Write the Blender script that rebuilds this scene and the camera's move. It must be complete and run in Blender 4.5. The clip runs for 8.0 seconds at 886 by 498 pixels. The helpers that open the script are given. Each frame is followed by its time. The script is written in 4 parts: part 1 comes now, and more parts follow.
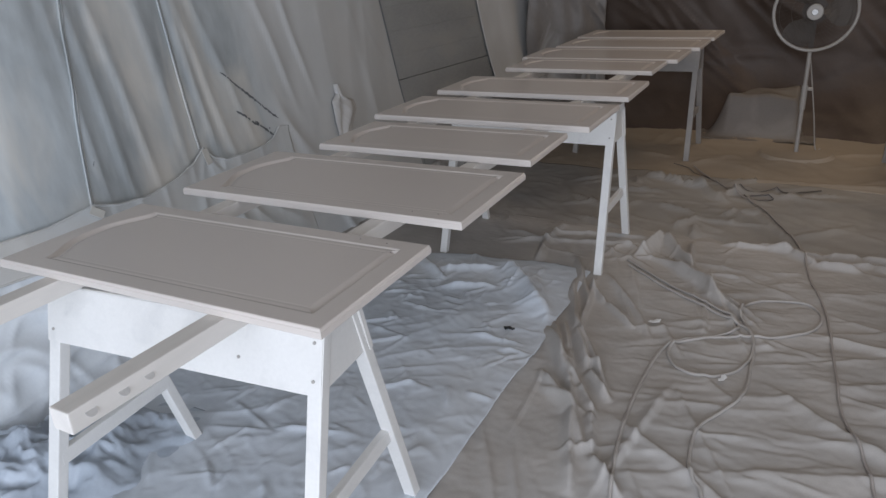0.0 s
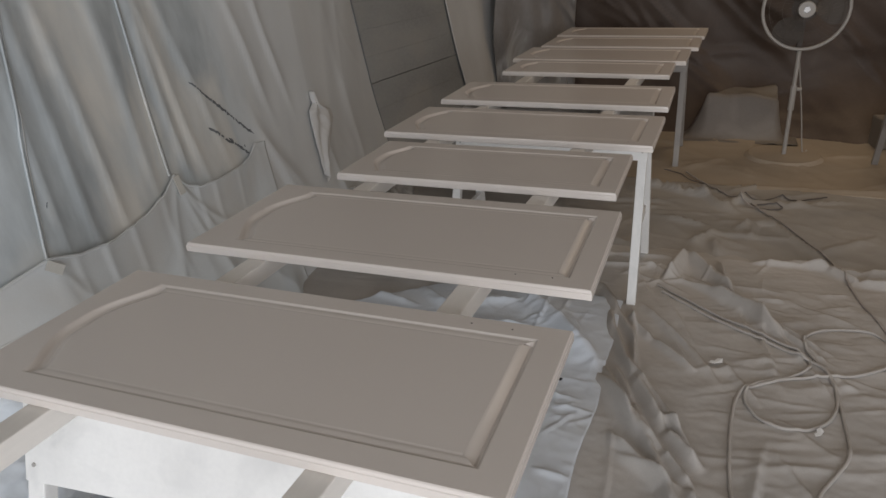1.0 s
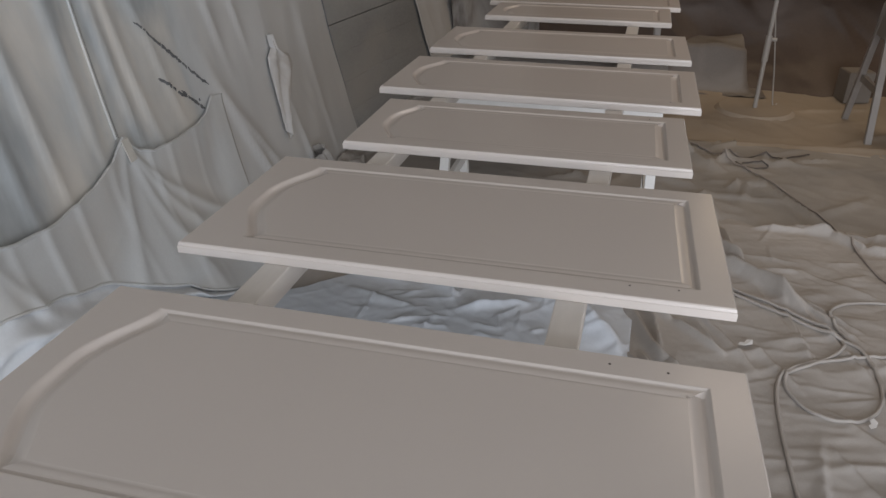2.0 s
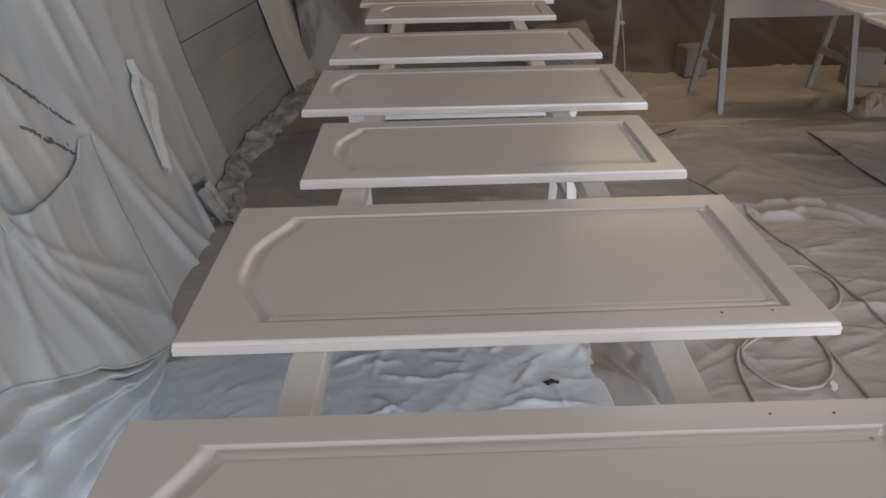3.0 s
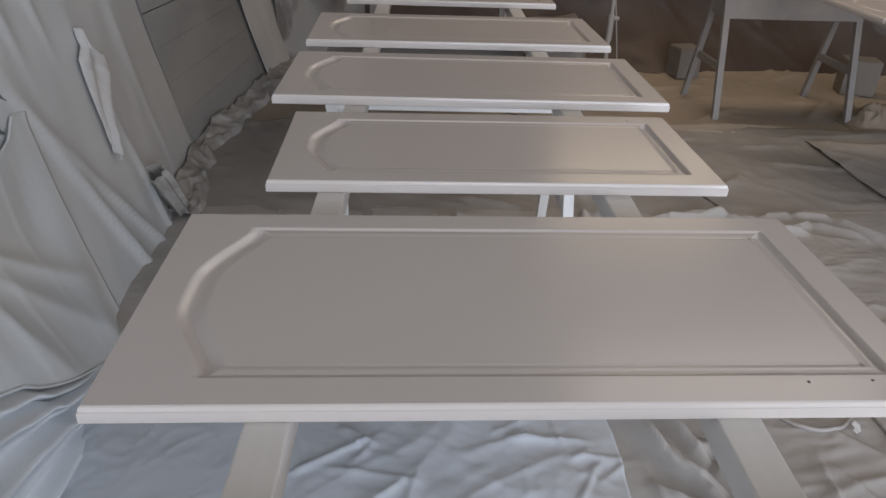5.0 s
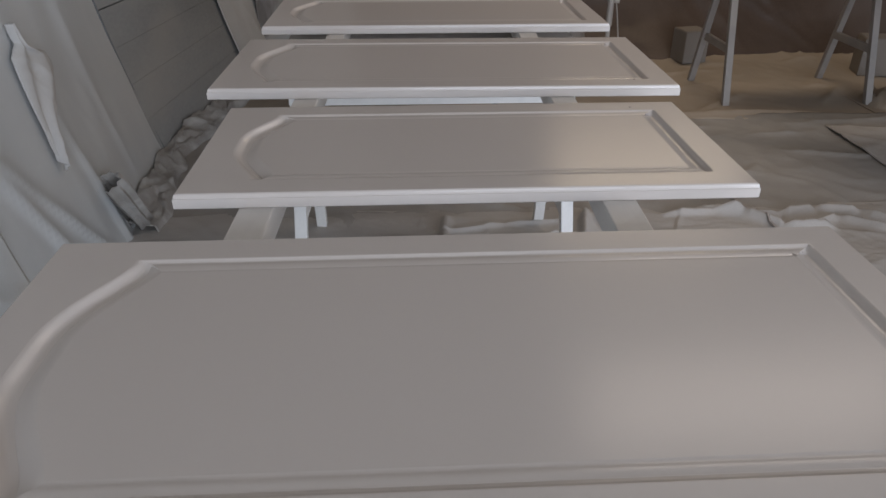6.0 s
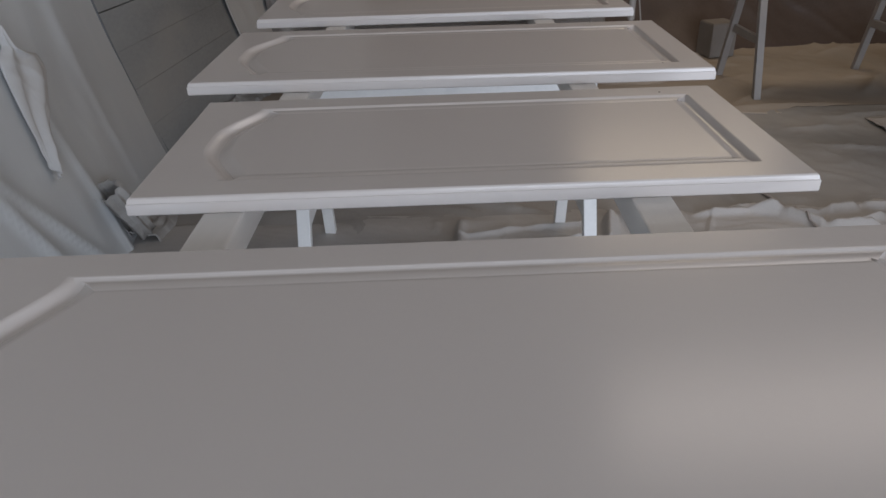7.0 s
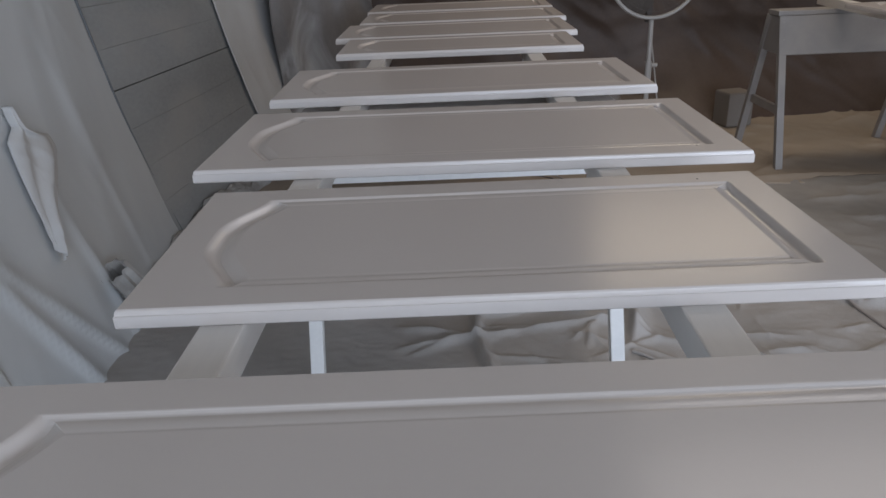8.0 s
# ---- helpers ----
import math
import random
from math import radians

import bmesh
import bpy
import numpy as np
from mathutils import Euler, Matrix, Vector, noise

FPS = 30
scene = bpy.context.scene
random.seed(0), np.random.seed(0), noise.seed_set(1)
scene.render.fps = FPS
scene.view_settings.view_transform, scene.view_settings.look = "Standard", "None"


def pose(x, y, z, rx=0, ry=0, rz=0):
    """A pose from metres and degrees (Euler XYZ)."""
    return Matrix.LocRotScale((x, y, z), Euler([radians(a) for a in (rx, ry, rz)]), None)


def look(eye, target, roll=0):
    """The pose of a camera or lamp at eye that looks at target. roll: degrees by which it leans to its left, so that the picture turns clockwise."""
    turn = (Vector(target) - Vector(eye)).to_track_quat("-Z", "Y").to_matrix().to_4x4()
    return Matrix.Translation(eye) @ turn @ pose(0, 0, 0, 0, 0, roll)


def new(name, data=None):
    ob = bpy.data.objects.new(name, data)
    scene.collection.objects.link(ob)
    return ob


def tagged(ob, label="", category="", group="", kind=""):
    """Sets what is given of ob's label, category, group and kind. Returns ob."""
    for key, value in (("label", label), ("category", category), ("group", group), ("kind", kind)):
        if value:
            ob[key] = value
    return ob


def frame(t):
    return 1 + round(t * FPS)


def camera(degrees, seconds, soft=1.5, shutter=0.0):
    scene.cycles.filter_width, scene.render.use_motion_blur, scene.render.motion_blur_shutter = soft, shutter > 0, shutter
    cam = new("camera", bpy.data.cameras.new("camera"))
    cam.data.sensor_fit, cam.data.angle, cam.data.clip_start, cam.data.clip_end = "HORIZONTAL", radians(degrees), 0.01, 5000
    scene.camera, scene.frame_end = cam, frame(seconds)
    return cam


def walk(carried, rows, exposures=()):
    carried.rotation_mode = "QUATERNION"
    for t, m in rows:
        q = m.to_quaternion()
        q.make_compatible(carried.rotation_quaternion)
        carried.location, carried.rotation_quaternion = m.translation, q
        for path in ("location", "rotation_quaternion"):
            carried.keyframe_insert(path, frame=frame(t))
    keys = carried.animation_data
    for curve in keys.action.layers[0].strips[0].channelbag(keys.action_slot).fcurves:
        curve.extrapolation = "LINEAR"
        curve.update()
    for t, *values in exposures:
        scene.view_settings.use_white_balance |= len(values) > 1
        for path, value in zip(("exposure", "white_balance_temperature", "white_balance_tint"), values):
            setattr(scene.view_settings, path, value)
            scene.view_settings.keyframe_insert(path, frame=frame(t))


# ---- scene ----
cam = camera(63.7, 8.0)
PATH = [
    (0, (1.49, -1.918, 1.338), (0.613, -0.288, 0.58), -3.1),
    (0.5, (1.262, -1.799, 1.339), (0.37, -0.184, 0.565), -2.6),
    (1, (0.965, -1.679, 1.342), (0.295, 0.034, 0.558), -2.4),
    (1.2, (0.876, -1.648, 1.343), (0.269, 0.07, 0.518), -0.8),
    (2.3, (0.504, -1.382, 1.296), (0.181, 0.356, 0.361), -0.8),
    (2.5, (0.432, -1.353, 1.299), (0.219, 0.41, 0.378), -1.2),
    (3, (0.266, -1.301, 1.303), (0.283, 0.463, 0.362), -1.3),
    (3.5, (0.19, -1.264, 1.309), (0.27, 0.509, 0.388), 0.4),
    (4, (0.173, -1.222, 1.298), (0.249, 0.56, 0.392), 0.4),
    (4.5, (0.191, -1.167, 1.27), (0.288, 0.579, 0.3), 0.7),
    (5, (0.229, -1.068, 1.232), (0.33, 0.684, 0.272), 2.1),
    (5.2, (0.254, -1.014, 1.219), (0.327, 0.72, 0.225), 0.8),
    (6.5, (0.322, -0.766, 1.106), (0.395, 0.99, 0.151), -0.2),
    (7, (0.34, -0.714, 1.083), (0.353, 1.044, 0.128), -1.8),
    (7.5, (0.345, -0.655, 1.075), (0.357, 1.142, 0.197), -3.1),
    (8, (0.332, -0.615, 1.088), (0.313, 1.22, 0.295), -2.5),
]
EXPOSURES = [(0, -0.63, 6350, 16), (0.5, -0.82, 6650, 16), (1, -0.72, 7000, 16), (2.5, -0.45, 6650, 17), (3, -0.40, 6600, 17), (3.5, -0.25, 6500, 16), (4, -0.22, 6450, 15), (4.5, -0.31, 6450, 16), (5, -0.32, 6400, 17), (6.5, -0.45, 6250, 16), (7, -0.46, 6150, 16), (8, -0.38, 5950, 15)]
walk(cam, [(t, look(eye, target, roll)) for t, eye, target, roll in PATH], EXPOSURES)

# ---- world, daylight through the open garage door, one warm ceiling tube ----
world = bpy.data.worlds.new("sky")
scene.world = world
world.use_nodes = True
wn = world.node_tree.nodes
sky = wn.new("ShaderNodeTexSky")
sky.sky_type = "NISHITA"
sky.sun_disc = False
sky.sun_elevation, sky.sun_rotation = radians(38), radians(200)
world.node_tree.links.new(sky.outputs[0], wn["Background"].inputs[0])
wn["Background"].inputs[1].default_value = 0.12


def area_lamp(name, m, sx, sy, watts, colour):
    data = bpy.data.lights.new(name, "AREA")
    data.shape, data.size, data.size_y = "RECTANGLE", sx, sy
    data.energy, data.color = watts, colour
    ob = new(name, data)
    ob.matrix_world = m
    return ob


ROOM = dict(x0=-1.55, x1=4.6, y0=-4.2, y1=4.6, top=2.65)
# daylight in the opening of the garage door behind the camera
area_lamp("daylight_opening", look((2.3, -4.05, 1.15), (1.6, 4.0, 0.7)), 4.0, 2.1, 222, (0.81, 0.905, 1.0))
# two warm tube lamps under the ceiling, seen as sheen on the doors
area_lamp("tube_light", look((1.95, 3.70, 2.42), (1.95, 3.5, 0.0)), 1.3, 0.8, 17, (1.0, 0.82, 0.56))
area_lamp("tube_light", look((1.78, 1.50, 2.52), (1.78, 1.50, 0.0)), 1.5, 0.38, 12, (1.0, 0.88, 0.74))


# ---- materials ----
def material(name, colour, rough=0.6, vary=0.12, scale=6.0, fine=90.0, bump=0.15, dist=0.002,
             tint=None, tint_scale=2.0, tint_low=0.45, tint_high=0.7, metal=0.0, spec=0.5, coat=0.0, stretch=(1, 1, 1), crease=0.0, crease_scale=14.0, drift=None):
    """Procedural surface: a base colour that varies at two scales, blotches of a second colour, fine relief."""
    mat = bpy.data.materials.new(name)
    mat.use_nodes = True
    nt = mat.node_tree
    n, l = nt.nodes, nt.links
    b = n["Principled BSDF"]
    geo = n.new("ShaderNodeTexCoord")
    mp = n.new("ShaderNodeMapping")
    mp.inputs["Scale"].default_value = stretch
    l.new(geo.outputs["Object"], mp.inputs[0])
    big = n.new("ShaderNodeTexNoise")
    big.inputs["Scale"].default_value, big.inputs["Detail"].default_value = scale, 6
    small = n.new("ShaderNodeTexNoise")
    small.inputs["Scale"].default_value, small.inputs["Detail"].default_value = fine, 4
    l.new(mp.outputs[0], big.inputs[0]), l.new(mp.outputs[0], small.inputs[0])
    add = n.new("ShaderNodeMath")
    add.operation = "MULTIPLY_ADD"
    l.new(small.outputs[0], add.inputs[0])
    add.inputs[1].default_value = 0.45
    l.new(big.outputs[0], add.inputs[2])
    ramp = n.new("ShaderNodeValToRGB")
    lo = [c * (1 - vary) for c in colour]
    hi = [min(1, c * (1 + vary)) for c in colour]
    ramp.color_ramp.elements[0].position, ramp.color_ramp.elements[0].color = 0.35, (*lo, 1)
    ramp.color_ramp.elements[1].position, ramp.color_ramp.elements[1].color = 1.0, (*hi, 1)
    l.new(add.outputs[0], ramp.inputs[0])
    out = ramp.outputs[0]
    if tint:
        spots = n.new("ShaderNodeTexNoise")
        spots.inputs["Scale"].default_value, spots.inputs["Detail"].default_value = tint_scale, 5
        spots.inputs["Distortion"].default_value = 0.6
        l.new(mp.outputs[0], spots.inputs[0])
        rng = n.new("ShaderNodeMapRange")
        rng.inputs[1].default_value, rng.inputs[2].default_value = tint_low, tint_high
        l.new(spots.outputs[0], rng.inputs[0])
        mix = n.new("ShaderNodeMix")
        mix.data_type = "RGBA"
        l.new(rng.outputs[0], mix.inputs[0])
        l.new(out, mix.inputs[6])
        mix.inputs[7].default_value = (*tint, 1)
        out = mix.outputs[2]
    if drift:
        # a film of overspray that thickens along the wall, with a cloudy border
        where = n.new("ShaderNodeSeparateXYZ")
        l.new(geo.outputs["Object"], where.inputs[0])
        cloud = n.new("ShaderNodeMath")
        cloud.operation = "MULTIPLY_ADD"
        l.new(big.outputs[0], cloud.inputs[0])
        cloud.inputs[1].default_value = 0.7
        l.new(where.outputs[1], cloud.inputs[2])
        span = n.new("ShaderNodeMapRange")
        span.inputs[1].default_value, span.inputs[2].default_value, span.inputs[4].default_value = drift[1] + 0.35, drift[2] + 0.35, 0.9
        l.new(cloud.outputs[0], span.inputs[0])
        film = n.new("ShaderNodeMix")
        film.data_type = "RGBA"
        l.new(span.outputs[0], film.inputs[0])
        l.new(out, film.inputs[6])
        film.inputs[7].default_value = (*drift[0], 1)
        out = film.outputs[2]
    l.new(out, b.inputs["Base Color"])
    b.inputs["Roughness"].default_value = rough
    rr = n.new("ShaderNodeMapRange")
    rr.inputs[3].default_value, rr.inputs[4].default_value = max(0.03, rough - 0.08), min(1, rough + 0.1)
    l.new(big.outputs[0], rr.inputs[0]), l.new(rr.outputs[0], b.inputs["Roughness"])
    b.inputs["Metallic"].default_value = metal
    b.inputs["Specular IOR Level"].default_value = spec
    b.inputs["Coat Weight"].default_value = coat
    if bump:
        bp = n.new("ShaderNodeBump")
        bp.inputs["Strength"].default_value, bp.inputs["Distance"].default_value = bump, dist
        l.new(add.outputs[0], bp.inputs["Height"])
        l.new(bp.outputs[0], b.inputs["Normal"])
        if crease:
            cr = n.new("ShaderNodeTexNoise")
            cr.noise_type = "RIDGED_MULTIFRACTAL"
            cr.inputs["Scale"].default_value, cr.inputs["Detail"].default_value = crease_scale, 3
            cr.inputs["Distortion"].default_value = 0.8
            l.new(mp.outputs[0], cr.inputs[0])
            b2 = n.new("ShaderNodeBump")
            b2.inputs["Strength"].default_value, b2.inputs["Distance"].default_value = 0.8, crease
            l.new(cr.outputs[0], b2.inputs["Height"]), l.new(b2.outputs[0], bp.inputs["Normal"])
    return mat


def paint_material(name, colour, rough):
    """Smooth sprayed paint: one even colour with a trace of spray texture."""
    mat = bpy.data.materials.new(name)
    mat.use_nodes = True
    n, l = mat.node_tree.nodes, mat.node_tree.links
    b = n["Principled BSDF"]
    b.inputs["Base Color"].default_value = (*colour, 1)
    b.inputs["Roughness"].default_value = rough
    co = n.new("ShaderNodeTexCoord")
    peel = n.new("ShaderNodeTexNoise")
    peel.inputs["Scale"].default_value, peel.inputs["Detail"].default_value = 120, 2
    l.new(co.outputs["Object"], peel.inputs[0])
    bp = n.new("ShaderNodeBump")
    bp.inputs["Strength"].default_value, bp.inputs["Distance"].default_value = 0.12, 0.0006
    l.new(peel.outputs[0], bp.inputs["Height"]), l.new(bp.outputs[0], b.inputs["Normal"])
    return mat


M_PAINT = paint_material("satin_door_paint", (0.665, 0.603, 0.552), 0.235)
M_WHITE = material("sprayed_white_wood", (0.78, 0.765, 0.735), 0.55, 0.07, 5, 120, 0.25, 0.0015,
                   tint=(0.66, 0.65, 0.63), tint_scale=8, tint_low=0.55, tint_high=0.78)
M_RAIL = material("sprayed_rail_wood", (0.73, 0.69, 0.64), 0.55, 0.07, 5, 120, 0.3, 0.0015, stretch=(1, 0.15, 1),
                  tint=(0.55, 0.52, 0.48), tint_scale=6, tint_low=0.5, tint_high=0.8)
M_CANVAS = material("canvas_drop_cloth", (0.44, 0.41, 0.378), 0.9, 0.14, 4, 220, 0.35, 0.002, spec=0.2,
                    tint=(0.51, 0.49, 0.466), tint_scale=2.3, tint_low=0.5, tint_high=0.75, crease=0.0005, crease_scale=22)
M_MID = material("grey_drop_cloth", (0.36, 0.335, 0.305), 0.9, 0.12, 3, 200, 0.3, 0.002, spec=0.2,
                 tint=(0.30, 0.285, 0.265), tint_scale=2.6, crease=0.004, crease_scale=8)
M_TAN = material("tan_drop_cloth", (0.38, 0.317, 0.25), 0.9, 0.12, 3, 200, 0.3, 0.002, spec=0.2,
                 tint=(0.37, 0.315, 0.255), tint_scale=2.0, crease=0.002, crease_scale=7)
M_BLUE = material("pale_blue_sheet", (0.63, 0.67, 0.715), 0.62, 0.08, 4, 150, 0.25, 0.0015, spec=0.35,
                  tint=(0.64, 0.67, 0.70), tint_scale=2.5, tint_low=0.45, tint_high=0.7, crease=0.003, crease_scale=13)
M_LINER = material("white_lining_cloth", (0.60, 0.622, 0.622), 0.85, 0.07, 3, 160, 0.25, 0.002, spec=0.25,
                   tint=(0.60, 0.585, 0.55), tint_scale=2.2)
M_PALE = material("pale_blue_plastic", (0.74, 0.775, 0.80), 0.5, 0.08, 4, 120, 0.15, 0.0015, spec=0.4)
M_PLASTIC = material("frosted_wall_plastic", (0.452, 0.487, 0.497), 0.40, 0.28, 5.0, 34, 0.25, 0.003, spec=0.45,
                     tint=(0.69, 0.67, 0.62), tint_scale=3.4, tint_low=0.46, tint_high=0.64, stretch=(1, 1, 0.32), drift=((0.58, 0.585, 0.575), 0.52, 0.80))
M_DUSTY = material("dusty_wall_cloth", (0.57, 0.557, 0.535), 0.8, 0.08, 3, 120, 0.2, 0.002, spec=0.25,
                   tint=(0.60, 0.59, 0.57), tint_scale=2.5, stretch=(1, 1, 0.4))
M_PANEL = material("grey_board_panel", (0.30, 0.302, 0.292), 0.6, 0.2, 3, 80, 0.2, 0.002,
                   tint=(0.36, 0.345, 0.32), tint_scale=3, stretch=(1, 0.4, 1))
M_BROWN = material("dark_brown_plastic", (0.080, 0.056, 0.043), 0.46, 0.2, 3, 60, 0.2, 0.003, spec=0.28, crease=0.003, crease_scale=4,
                   tint=(0.125, 0.10, 0.086), tint_scale=1.7, tint_low=0.5, tint_high=0.8)
# Dusty grey wood; its tone also carries the shade on the further trestles.
M_GREYWOOD = material("grey_dusted_shaded_wood", (0.30, 0.28, 0.262), 0.5, 0.08, 5, 120, 0.25, 0.0015, tint=(0.36, 0.33, 0.30), tint_scale=6)
M_CRUMPLE = material("crumpled_masking_paper", (0.33, 0.31, 0.285), 0.85, 0.12, 9, 120, 0.3, 0.003, tint=(0.55, 0.54, 0.52), tint_scale=8)
M_TAPE = material("cream_masking_tape", (0.56, 0.54, 0.49), 0.7, 0.06, 9, 120, 0.15, 0.001)
M_CORNER = material("smeared_corner_plastic", (0.20, 0.18, 0.165), 0.4, 0.2, 3, 50, 0.2, 0.002, spec=0.35, tint=(0.42, 0.405, 0.385), tint_scale=3.5, tint_low=0.48, tint_high=0.6, stretch=(1, 1, 0.5))
M_FAN = material("dusty_fan_metal", (0.38, 0.355, 0.325), 0.5, 0.08, 8, 120, 0.1, 0.001)
M_WIRE = material("dark_cage_wire", (0.085, 0.07, 0.06), 0.5, 0.1, 8, 120, 0)
M_COVER = material("dusty_box_cover", (0.19, 0.165, 0.145), 0.6, 0.15, 4, 90, 0.2, 0.002, tint=(0.26, 0.235, 0.21), tint_scale=4)
M_CHROME = material("chrome_hub", (0.34, 0.33, 0.32), 0.42, 0.05, 8, 120, 0, metal=1.0)
M_DARK = material("dark_void", (0.02, 0.02, 0.02), 0.8, 0.1, 8, 120, 0)
M_HOSE = material("grey_paint_hose", (0.42, 0.388, 0.355), 0.6, 0.1, 12, 200, 0.1, 0.001)
M_CABLE = material("dark_cable", (0.12, 0.105, 0.10), 0.6, 0.1, 12, 200, 0.1, 0.001)
M_LEAD = material("brown_cable", (0.37, 0.33, 0.30), 0.6, 0.1, 12, 200, 0.1, 0.001)
M_BLADE = material("dark_fan_blade", (0.075, 0.062, 0.052), 0.6, 0.1, 8, 120, 0)
M_BOX = material("dusty_cardboard", (0.22, 0.195, 0.17), 0.8, 0.1, 6, 120, 0.15, 0.002)
M_PAPER = material("white_paper_scrap", (0.75, 0.74, 0.72), 0.8, 0.04, 9, 120, 0.1, 0.001)
# Near-black tone for the shade inside slits and along the board edge.
M_SLIT = material("shadowed_slit", (0.13, 0.137, 0.143), 0.7, 0.2, 30, 200, 0.1, 0.001)
M_SMUDGE = material("rubbed_grey_patch", (0.50, 0.48, 0.455), 0.6, 0.15, 30, 200, 0.1, 0.001)
M_CRINKLE = material("thin_crinkled_plastic", (0.45, 0.50, 0.56), 0.38, 0.12, 6, 120, 0.15, 0.0015, spec=0.5, crease=0.004, crease_scale=18)
M_WALL = material("plain_white_wall", (0.68, 0.67, 0.65), 0.85, 0.06, 2, 60, 0.1, 0.002)
M_CEILING = material("plasterboard_ceiling", (0.47, 0.44, 0.40), 0.9, 0.06, 2, 60, 0.1, 0.002)
M_CONCRETE = material("concrete_slab", (0.30, 0.29, 0.28), 0.85, 0.12, 3, 80, 0.2, 0.002)


# ---- geometry helpers ----
def smooth_noise(x, y, seed):
    """Gradient noise on arrays, about -1 to 1."""
    rng = np.random.RandomState(seed)
    g = rng.rand(256) * 2 * np.pi
    perm = rng.permutation(256)
    xi, yi = np.floor(x).astype(int), np.floor(y).astype(int)
    fx, fy = x - xi, y - yi

    def corner(i, j):
        a = g[perm[(perm[(xi + i) & 255] + yi + j) & 255]]
        return np.cos(a) * (fx - i) + np.sin(a) * (fy - j)

    u, v = fx ** 3 * (fx * (fx * 6 - 15) + 10), fy ** 3 * (fy * (fy * 6 - 15) + 10)
    low = corner(0, 0) * (1 - u) + corner(1, 0) * u
    high = corner(0, 1) * (1 - u) + corner(1, 1) * u
    return 1.4 * (low * (1 - v) + high * v)


def wrinkles(x, y, seed, size=0.3, turn=0.0, stretch=2.0, sharp=1.6):
    """Cloth creases: thin ridges that wander, 0 to 1."""
    c, s = math.cos(turn), math.sin(turn)
    a, b = (c * x + s * y) / size, (-s * x + c * y) / (size * stretch)
    a = a + 0.7 * smooth_noise(a * 0.6, b * 0.9, seed + 1)
    b = b + 0.5 * smooth_noise(a * 0.5, b * 0.5, seed + 2)
    r = 1 - np.abs(smooth_noise(a, b, seed + 3))
    keep = np.clip(0.35 + 1.2 * smooth_noise(a * 0.35, b * 0.5, seed + 4), 0, 1)
    return np.clip(r, 0, 1) ** (3 * sharp) * keep


def fold(x, y, x0, y0, x1, y1, h, w, seed=0):
    """One long fold of cloth between two places, steep on one side."""
    dx, dy = x1 - x0, y1 - y0
    length = math.hypot(dx, dy)
    t = ((x - x0) * dx + (y - y0) * dy) / length ** 2
    side = ((x - x0) * dy - (y - y0) * dx) / length
    near = (t > -0.05) & (t < 1.05) & (np.abs(side) < 7 * w)
    out = np.zeros_like(x)
    t, side = t[near], side[near]
    side = side + 0.25 * w * smooth_noise(t * length * 6, t * 0 + seed, 40 + seed) + 0.9 * w * smooth_noise(t * length * 2.2, t * 0 + seed, 60 + seed)
    ends = np.clip(np.minimum(t, 1 - t) * 4 + 0.05, 0, 1)
    out[near] = h * ends * np.where(side > 0, np.exp(-np.abs(side / (1.6 * w)) ** 1.6), np.exp(-np.abs(side / (0.75 * w)) ** 2))
    return out


def run_of_folds(x, y, places, h, w, seed):
    """One winding fold through a few places."""
    z = np.zeros_like(x)
    for k, (p, q) in enumerate(zip(places, places[1:])):
        over = 0.12 * (Vector(q) - Vector(p))
        z = np.maximum(z, fold(x, y, p[0] - over.x, p[1] - over.y, q[0] + over.x, q[1] + over.y, h, w, seed + k))
    return z


def many_folds(x, y, seed, count, x0, x1, y0, y1, heading, spread, long, h, w):
    """Scattered creases, mostly running one way."""
    rng = random.Random(seed)
    z = np.zeros_like(x)
    for k in range(count):
        a, b = rng.uniform(x0, x1), rng.uniform(y0, y1)
        q = heading + rng.gauss(0, spread)
        n = long * rng.uniform(0.4, 1.4)
        z = z + fold(x, y, a, b, a + n * math.cos(q), b + n * math.sin(q), h * rng.uniform(0.4, 1.3), w * rng.uniform(0.7, 1.5), seed + k)
    return z


def rolling(x, y, heading, size, seed, along=3.2):
    """Soft rolls of slack cloth that run mostly one way, 0 to 1, with crests narrower than the hollows."""
    c, q = math.cos(heading), math.sin(heading)
    u, v = (c * x + q * y) / (size * along), (-q * x + c * y) / size
    v = v + 0.9 * smooth_noise(u * 0.9, v * 0.35, seed) + 0.35 * smooth_noise(u * 2.1, v * 0.8, seed + 1)
    crest = np.clip(0.5 + 0.62 * smooth_noise(u, v, seed + 2), 0, 1) ** 1.7
    return crest * np.clip(0.55 + 0.9 * smooth_noise(u * 0.5, v * 0.3, seed + 3), 0.1, 1)


def part(name, bm, mat, parent, label=""):
    """One mesh object under a thing or a part."""
    me = bpy.data.meshes.new(name)
    bm.to_mesh(me)
    bm.free()
    me.materials.append(mat)
    ob = new(name, me)
    ob.parent = parent
    return tagged(ob, label=label)


def thing(name, label, category, at=(0, 0, 0), group="", kind=""):
    e = new(name)
    e.empty_display_size = 0.1
    e.location = at
    return tagged(e, label, category, group, kind)


def shade(ob, angle=35):
    me = ob.data
    me.polygons.foreach_set("use_smooth", [True] * len(me.polygons))
    me.set_sharp_from_angle(angle=radians(angle))
    return ob


